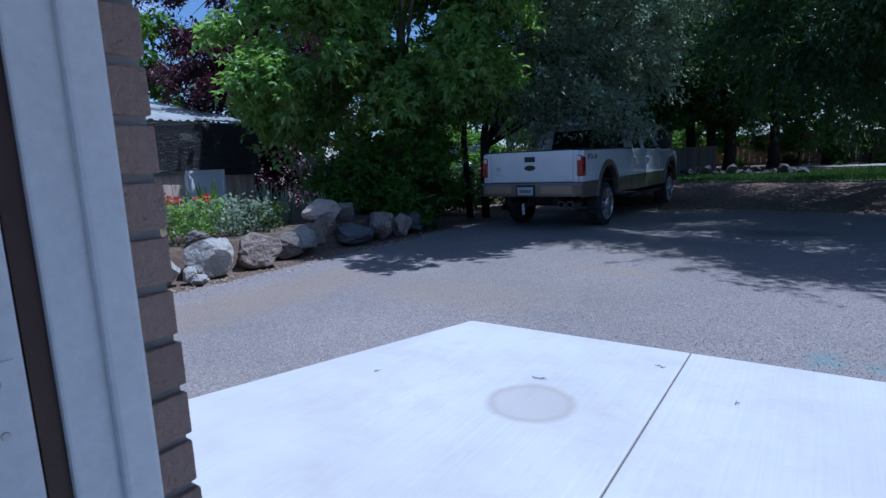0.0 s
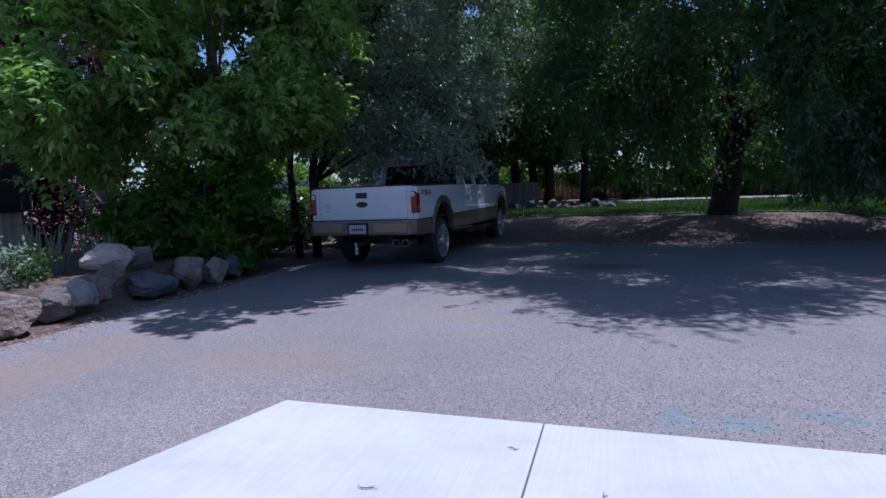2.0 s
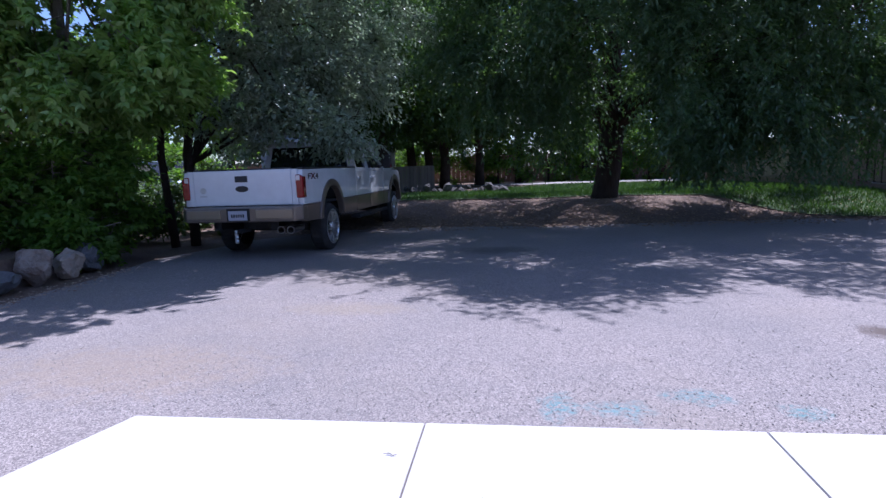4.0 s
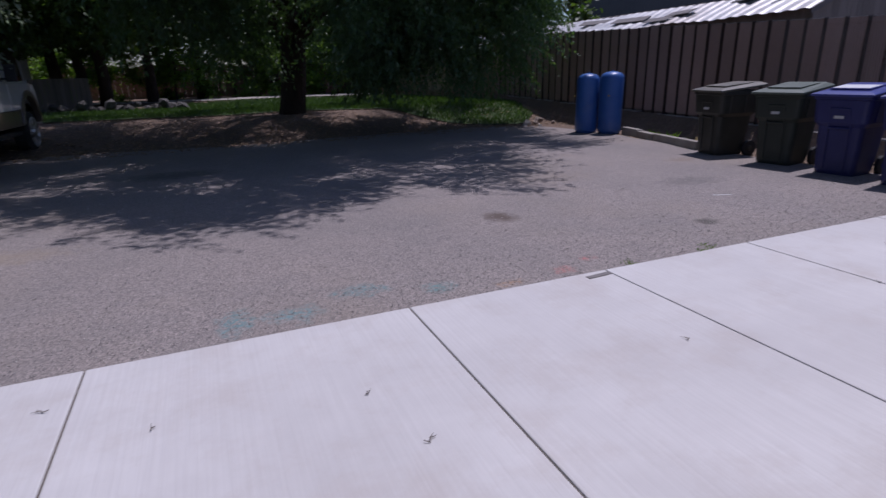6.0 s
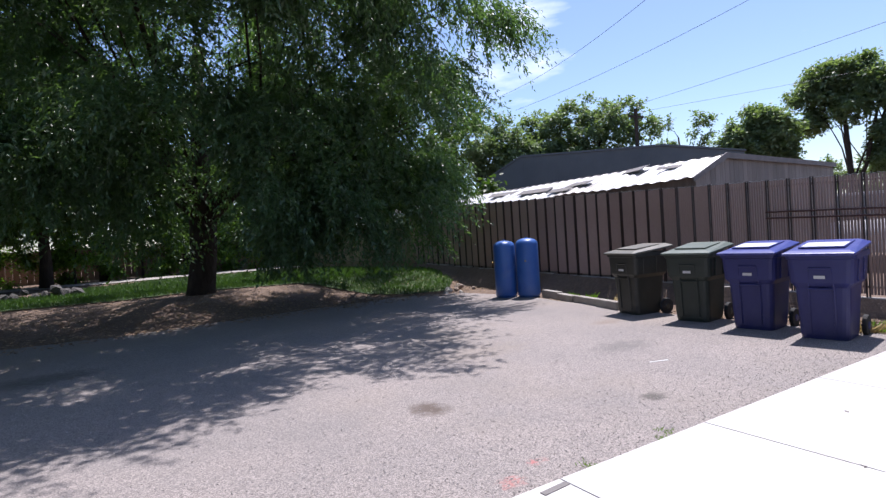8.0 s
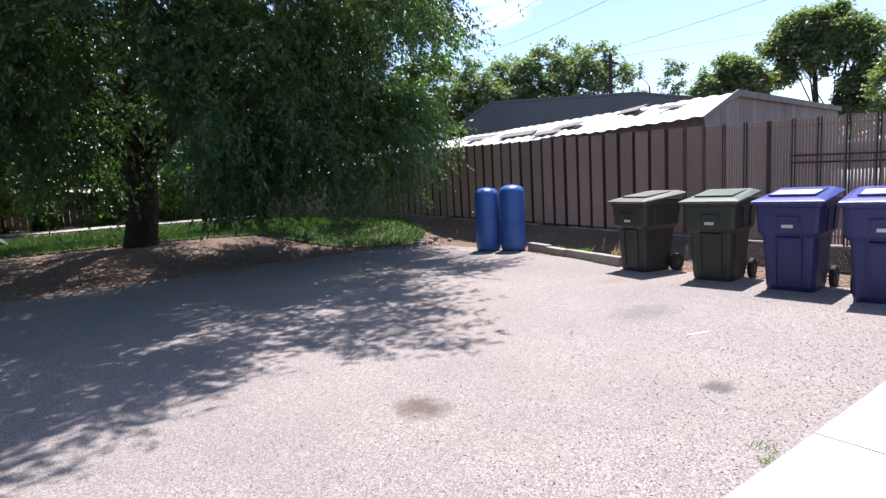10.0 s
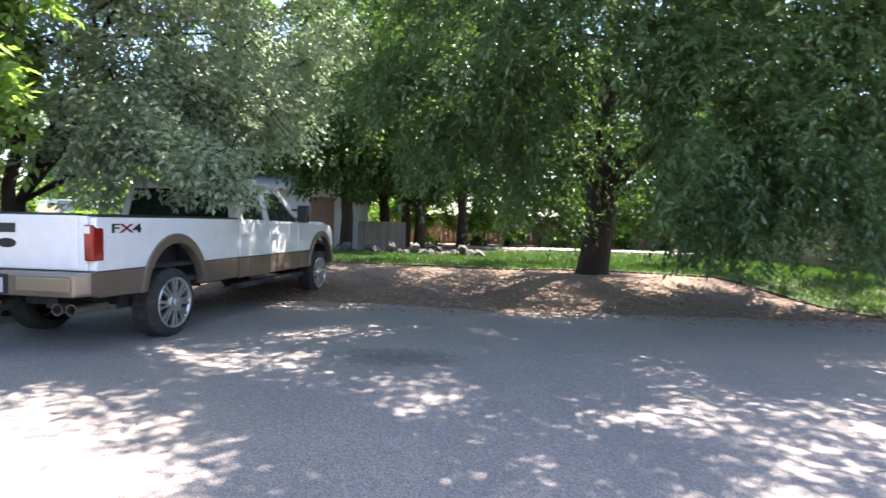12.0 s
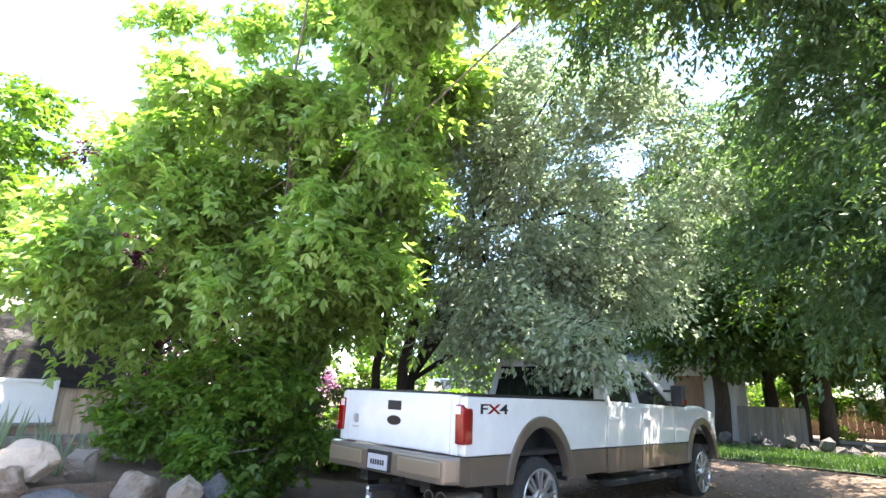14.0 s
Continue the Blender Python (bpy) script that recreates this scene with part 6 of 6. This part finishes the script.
def build_house():
    ob = empty("house", Matrix.Translation((6, 1.945, 0)), "brick house wall around an open doorway", "house", kind="structure")
    ox, oy = 6, 1.945
    # brick skin: mortar body with bricks set proud, split by the doorway
    for x0, x1 in ((1.5, JX - 0.01), (6.75, 13.5)):
        part("wall", boxes((x0 - ox, x1 - ox, WY - 0.10 - oy, WY - 0.006 - oy, -0.02, 2.6)), MORTAR, ob)
        part("inner_wall", boxes((x0 - ox, x1 - ox, WY - 0.30 - oy, WY - 0.11 - oy, -0.02, 2.6)), WHITE, ob)
    part("lintel", boxes((JX - ox, 6.75 - ox, WY - 0.3 - oy, WY - oy, 2.12, 2.6)), MORTAR, ob)
    full = boxes((0, 0.19, -0.09, 0, 0, 0.064), bevel=0.004)
    me = bpy.data.meshes.new("brick")
    full.to_mesh(me)
    full.free()
    me.materials.append(BRICK)
    rnd = random.Random(3)
    for row in range(33):
        z = 0.03 + row * 0.0765
        for k in range(4):
            x = JX - 0.19 - k * 0.2 - (0.1 if (row % 2 and k) else 0)
            b = new("brick", me)
            b.parent = ob
            b.location = (x - ox + rnd.uniform(-0.002, 0.002), WY - oy + rnd.uniform(-0.003, 0.002), z)
    # door frame on the inner side of the opening
    jamb = empty("door_frame", Matrix.Translation((JX, WY - 0.2, 0)), "white painted door frame with moulded edge", "door frame", kind="structure")
    part("jamb", bevelled(boxes((-0.06, 0.012, 0.037, 0.115, 0, 2.12)), 0.004), WHITE, jamb)
    part("brickmould", bevelled(boxes((-0.05, 0.022, 0.090, 0.138, 0, 2.14)), 0.006), WHITE, jamb)
    part("weatherstrip", boxes((-0.05, 0.004, 0.012, 0.037, 0, 2.12)), DARKWOOD, jamb, "dark brown weatherstrip")
    leaf = part("door_leaf", bevelled(boxes((-0.05, 0.006, -0.80, 0.010, 0.01, 2.08)), 0.004), WHITE, jamb, "white painted open door edge")
    hinge = part("hinge", bevelled(boxes((0.006, 0.009, -0.045, 0.000, 1.02, 1.13)), 0.001), WHITE, leaf, "painted hinge plate with two screws")
    part("screw", disc(bmesh.new(), (0.009, -0.02, 1.045), (1, 0, 0), 0.005, 0.004, 0.0015, 8), GALV, leaf)
    part("screw", disc(bmesh.new(), (0.009, -0.02, 1.105), (1, 0, 0), 0.005, 0.004, 0.0015, 8), GALV, leaf)
    part("head", boxes((0, 1.12, -0.36, 0.10, 2.08, 2.12)), WHITE, jamb)
    # eaves
    roof = empty("house_roof", Matrix.Translation((6, 1.945, 2.6)), "dark red fascia and eaves over the doorway", "roof", kind="structure")
    part("soffit", boxes((-5, 7.2, -2.5, 0.75, 0.0, 0.03)), WHITE, roof)
    part("fascia", boxes((-5, 7.25, 0.75, 0.78, -0.06, 0.16)), EAVE, roof)
    part("roof_deck", extrude(bmesh.new(), [(-5, 0.80, 0.16), (-5, -4.0, 1.6), (-5, -4.0, 1.7), (-5, 0.80, 0.22)], (12.3, 0, 0)), TAR_PATCH, roof)
    part("side_fascia", boxes((7.2, 7.25, -2.5, 0.78, -0.06, 0.16)), EAVE, roof)
    part("floor", boxes((-4.5, 7.5, -4, 0.05, -2.62, -2.575)), WHITE, roof)
    # the east wing's eave corner
    part("wing_wall", boxes((7.1, 8.2, -2.0, 1.30, -2.62, 0.1)), MORTAR, roof)
    part("wing_soffit", boxes((5.95, 8.4, -2.0, 2.02, 0.06, 0.09)), DARKWOOD, roof)
    part("wing_fascia", boxes((5.91, 5.95, -2.0, 2.06, 0.0, 0.24), (5.95, 8.4, 2.02, 2.06, 0.0, 0.24)), EAVE, roof)
    part("wing_roof", boxes((5.89, 8.4, -2.0, 2.09, 0.24, 0.30)), TAR_PATCH, roof)


build_house()

# ---------------------------------------------------------------- planting behind the boulders
def plant(name, x, y, z, blades, height, leaf, flower, seed, label, lean=0.5, spread=0.25, bloom=10, blade=0.05):
    """A clump of arching stems with leaves, and blooms at some tips."""
    rng = np.random.default_rng(seed)
    ob = empty(name, Matrix.Translation((x, y, z)), label, "plant", "plants in the flower bed")
    a = rng.uniform(0, 6.28, blades)
    r = rng.uniform(0, spread, blades)
    root = np.stack([r * np.cos(a), r * np.sin(a), np.zeros(blades)], 1)
    way = np.stack([lean * np.cos(a) * rng.uniform(0, 1, blades), lean * np.sin(a) * rng.uniform(0, 1, blades), np.ones(blades)], 1)
    if leaf[1] == "sword":
        nor = rng.normal(size=way.shape)
        leaf_mesh("blade_tuft", root, way, nor, height, blade, leaf[0], ob, "", rng)
    else:
        t = rng.uniform(0.15, 1, (blades, 9, 1))
        c = (root[:, None] + way[:, None] * t * height + rng.normal(scale=0.05, size=(blades, 9, 3))).reshape(-1, 3)
        c[:, 2] = np.maximum(c[:, 2], 0.02)
        tagged(leaf_mesh("leaf_mass", c, rng.normal(size=c.shape) + [0, 0, 0.2], rng.normal(size=c.shape) + [0, 0, 1], 0.075, 0.045, leaf[0], ob, "", rng), kind="stuff")
        bm = bmesh.new()
        for i in range(0, blades, 2):
            tube(bm, [root[i], root[i] + way[i] * height * 0.9], [0.006, 0.003], 3, False)
        tagged(part("stem", bm, BARK_PALE, ob), kind="stuff")
    if flower:
        tips = (root + way * height)[rng.choice(blades, bloom)] * [1, 1, 1.02]
        c = np.repeat(tips, 10, 0) + rng.normal(scale=0.025, size=(bloom * 10, 3))
        leaf_mesh("bloom", c, rng.normal(size=c.shape), rng.normal(size=c.shape), 0.05, 0.045, flower, ob, "loose flower heads", rng)
    return ob


plant("rose_bush", -1.2, 4.5, 0.32, 60, 0.45, (LEAF_BRIGHT, "mass"), PETAL_RED, 201, "low green rose bush with orange-red blooms", 0.6, 0.3, 16)
plant("rose_bush", -1.3, 5.25, 0.32, 60, 0.55, (LEAF_DARK, "mass"), PETAL_RED, 202, "green rose bush with a few deep pink blooms", 0.5, 0.28, 6)
plant("rose_bush", -1.0, 6.1, 0.32, 90, 0.62, (LEAF_MAPLE, "mass"), PETAL_RED, 203, "leafy green rose bush with scattered red blooms", 0.6, 0.38, 9)
plant("leafy_clump", -1.0, 6.8, 0.32, 90, 0.55, (LEAF_OLIVE, "mass"), None, 204, "grey-green leafy clump in the flower bed", 0.7, 0.4)
plant("leafy_clump", -1.15, 7.35, 0.32, 70, 0.45, (LEAF_DARK, "mass"), None, 205, "dark green leafy clump in the flower bed", 0.6, 0.4)
plant("iris_clump", -1.7, 6.9, 0.32, 26, 0.75, (LEAF_BRIGHT, "sword"), None, 206, "upright sword-leaved iris clump", 0.35, 0.2)
plant("iris_clump", -1.6, 8.1, 0.32, 30, 0.70, (LEAF_OLIVE, "sword"), None, 207, "upright sword-leaved iris clump", 0.4, 0.25)
plant("iris_clump", -1.2, 8.7, 0.32, 24, 0.55, (LEAF_OLIVE, "sword"), None, 208, "upright sword-leaved iris clump", 0.4, 0.2)
plant("dry_stalks", -1.5, 4.2, 0.32, 40, 0.75, (DRYGRASS, "mass"), PETAL_RED, 209, "dry yellow flower stalks with small red blooms", 0.4, 0.3, 8)
plant("rose_bush", -1.1, 3.6, 0.32, 60, 0.5, (LEAF_BRIGHT, "mass"), PETAL_RED, 210, "low green rose bush with orange-red blooms", 0.6, 0.3, 10)


def weed(x, y, z, seed, tall=0.25, dry=False):
    rng = np.random.default_rng(seed)
    n = 26
    a = rng.uniform(0, 6.28, n)
    way = np.stack([np.cos(a) * 0.7, np.sin(a) * 0.7, rng.uniform(0.3, 1.2, n)], 1)
    c = rng.normal(scale=0.03, size=(n, 3)) * [1, 1, 0]
    ob = leaf_mesh("weed", c, way, rng.normal(size=c.shape), tall, tall * 0.16, DRYGRASS if dry else LEAF_BRIGHT, rng=rng)
    ob.location = (x, y, z)
    return tagged(ob, "small dry grass tuft on the dirt strip" if dry else "small green weed on the dirt strip", "weed", "weeds along the edges")


rnd = random.Random(21)
for k, (x, y) in enumerate([(14.5, 10.1), (14.75, 10.7), (14.55, 9.6), (14.8, 9.2), (14.7, 8.3), (14.65, 7.4), (14.75, 6.4), (14.55, 5.6), (14.8, 5.0), (14.6, 4.4), (15.2, 11.0), (15.0, 10.2), (14.9, 3.9), (15.15, 11.6)]):
    weed(x, y, -0.015, 300 + k, rnd.uniform(0.12, 0.28), k % 3 == 2)
for k in range(26):
    weed(14.35 + rnd.uniform(0, 0.5), rnd.uniform(3.2, 6.0), -0.015, 340 + k, rnd.uniform(0.08, 0.2), k % 4 != 0)
for k, (x, y) in enumerate([(9.2, 5.50), (9.9, 5.48), (10.0, 5.52)]):
    weed(x, y, 0.0, 380 + k, 0.035)


# ---------------------------------------------------------------- litter: stones, leaves, twigs
def scatter(name, pts, size, mat, seed, label, category, flat=0.6):
    """Many small stones or flakes in one mesh."""
    rng = np.random.default_rng(seed)
    base = np.array([(1, 0, 0), (-0.5, 0.87, 0), (-0.5, -0.87, 0), (0.1, 0, 1), (0, 0.1, -1)], float)
    f = np.array([(0, 1, 3), (1, 2, 3), (2, 0, 3), (1, 0, 4), (2, 1, 4), (0, 2, 4)])
    n = len(pts)
    s = rng.uniform(0.5, 1.5, (n, 1, 1)) * size
    a = rng.uniform(0, 6.28, n)
    v = base[None] * rng.uniform(0.7, 1.3, (n, 5, 3)) * [1, 0.75, flat]
    x = v[..., 0] * np.cos(a)[:, None] - v[..., 1] * np.sin(a)[:, None]
    y = v[..., 0] * np.sin(a)[:, None] + v[..., 1] * np.cos(a)[:, None]
    v = np.stack([x, y, v[..., 2]], -1) * s + np.array(pts)[:, None]
    faces = (f[None] + (np.arange(n) * 5)[:, None, None]).reshape(-1, 3)
    ob = mesh_object(name, v.reshape(-1, 3).tolist(), faces.tolist(), mat)
    return tagged(ob, label, category, kind="stuff")


def island_material(name, a, c, rough=0.9):
    m, n, l, b = material(name, rough)
    g = n.new("ShaderNodeNewGeometry")
    l.new(mix(n, l, g.outputs["Random Per Island"], a, c), b.inputs["Base Color"])
    return m


rng = np.random.default_rng(77)
px = rng.uniform(3.2, 14.3, 9000)
py = 5.47 + rng.exponential(0.9, 9000)
ok = (py < 13) & (px > 3.4)
scatter("gravel", np.stack([px, py, np.full(9000, 0.002)], 1)[ok], 0.006, island_material("loose_chips", (0.27, 0.25, 0.235), (0.52, 0.48, 0.44)), 78, "loose pale stone chips on the drive", "gravel")
px, py = rng.uniform(0.5, 6.0, 3500), rng.uniform(2.0, 10.0, 3500)
ok = ~((px > 3.0 + (py - 2.9) * 0.38) & (py < 5.44))
scatter("gravel", np.stack([px, py, np.full(3500, 0.002)], 1)[ok], 0.0065, island_material("loose_grey_chips", (0.26, 0.245, 0.23), (0.5, 0.46, 0.42)), 79, "loose grey stone chips on the drive", "gravel")
n = 5200
px, py = rng.uniform(0.5, 15.5, n), 14.4 + rng.gamma(2.0, 1.1, n)
pz = np.array([ground_height(a, b) + 0.006 for a, b in zip(px, py)])
scatter("leaf_litter", np.stack([px, py, pz], 1), 0.035, island_material("dead_leaves", (0.13, 0.082, 0.05), (0.42, 0.30, 0.19)), 80, "dry fallen leaves and bark under the elm", "leaf litter", 0.2)
n = 1500
px, py = 14.45 + rng.uniform(0, 0.5, n), rng.uniform(3.0, 12.0, n)
scatter("leaf_litter", np.stack([px, py, np.full(n, -0.008)], 1), 0.022, island_material("dry_chaff", (0.2, 0.13, 0.08), (0.5, 0.38, 0.25)), 81, "dry chaff and small stones along the fence", "leaf litter", 0.3)
n = 700
px, py = 0.35 + rng.normal(0.12, 0.14, n), rng.uniform(3.0, 10.4, n)
scatter("leaf_litter", np.stack([px, py, np.full(n, 0.004)], 1), 0.02, island_material("bed_crumbs", (0.2, 0.13, 0.09), (0.48, 0.38, 0.28)), 82, "soil crumbs and dry leaves at the boulders' foot", "leaf litter", 0.4)


def twig(x, y, z, rz, length, seed, label):
    bm = bmesh.new()
    r = random.Random(seed)
    pts = [(-length / 2 + length * i / 4, r.uniform(-0.012, 0.012), 0.004 + r.uniform(0, 0.006)) for i in range(5)]
    tube(bm, pts, [0.002, 0.003, 0.003, 0.002, 0.001], 5)
    tube(bm, [pts[2], (pts[2][0] + 0.03, 0.02, 0.008)], [0.002, 0.001], 4)
    ob = part("twig", bm, GREYWOOD)
    ob.matrix_world = pose(x, y, z, 0, 0, rz)
    return tagged(ob, label, "twig", "fallen twigs")


for k, (x, y, z, rz, ln) in enumerate([(5.05, 4.58, 0.026, 5, 0.13), (5.62, 5.10, 0.026, 150, 0.08), (7.08, 4.21, 0.026, 20, 0.08), (6.07, 4.76, 0.026, 60, 0.04), (6.94, 4.63, 0.026, 10, 0.03), (10.93, 7.60, 0.0, 40, 0.14), (8.6, 4.4, 0.026, 80, 0.03), (10.3, 4.45, 0.026, 30, 0.04), (11.2, 4.9, 0.026, 30, 0.03), (10.9, 4.0, 0.026, 120, 0.05), (4.1, 4.2, 0.026, 20, 0.04), (9.8, 3.9, 0.026, 70, 0.04), (4.6, 8.3, 0.0, 20, 0.1)]):
    twig(x, y, z, rz, ln * 0.75, k, "dry brown twig lying on the paving")
p = part("sealant_scrap", boxes((-0.10, 0.10, -0.022, 0.022, 0, 0.005), bevel=0.002), TAR_PATCH)
p.matrix_world = pose(8.80, 5.36, 0.0255, 0, 0, 4)
tagged(p, "grey scrap of sealant at the slab edge", "scrap")
p = part("paint_mark", boxes((-0.11, 0.11, -0.012, 0.012, 0, 0.002)), STICKER)
p.matrix_world = pose(11.67, 6.83, 0.001, 0, 0, -20)
tagged(p, "faint white paint mark on the asphalt", "paint mark")


# ---------------------------------------------------------------- parked cars in the distance
def parked_car(m, paint, label):
    ob = empty("parked_car", m, label, "car")
    low = [(-2.2, 0.35), (-2.25, 0.75), (-2.1, 0.95), (-1.2, 1.0), (1.2, 0.98), (2.1, 0.85), (2.25, 0.6), (2.2, 0.32)]
    part("body", bevelled(extrude(bmesh.new(), [(y, -0.88, z) for y, z in low], (0, 1.76, 0)), 0.06), paint, ob)
    top = [(-1.7, 0.98), (-1.15, 1.48), (0.35, 1.5), (1.15, 0.98)]
    part("glasshouse", bevelled(extrude(bmesh.new(), [(y, -0.76, z) for y, z in top], (0, 1.52, 0)), 0.05), CAR_GLASS, ob)
    part("roof", bevelled(boxes((-1.12, 0.32, -0.74, 0.74, 1.47, 1.53)), 0.02), paint, ob)
    for y in (-1.35, 1.35):
        for s in (-1, 1):
            w = part("wheel", bevelled(disc(bmesh.new(), (y, s * 0.70, 0.33), (0, s, 0), 0.33, 0.33, 0.2, 24), 0.03), TYRE, ob)
            part("hubcap", disc(bmesh.new(), (y, s * 0.895, 0.33), (0, s, 0), 0.21, 0.19, 0.015, 16), CHROME, w)
    return ob


SILVER = plain("blue_silver_car_paint", (0.33, 0.38, 0.46), 0.3, 0.4, 0.5)
CREAM = plain("white_van_paint", (0.7, 0.68, 0.66), 0.3, 0.0, 0.5)
MAROON = plain("maroon_car_paint", (0.25, 0.04, 0.04), 0.3, 0.0, 0.5)
parked_car(pose(-6.3, 21.0, 0.36, 0, 0, 150), SILVER, "blue-silver car parked behind the trees")
parked_car(pose(24.6, 9.6, -0.02, 0, 0, 25) @ Matrix.Scale(1.25, 4), CREAM, "white car parked behind the slatted fence")
parked_car(pose(19.6, 2.2, -0.02, 0, 0, 20), MAROON, "maroon car parked behind the slatted fence")
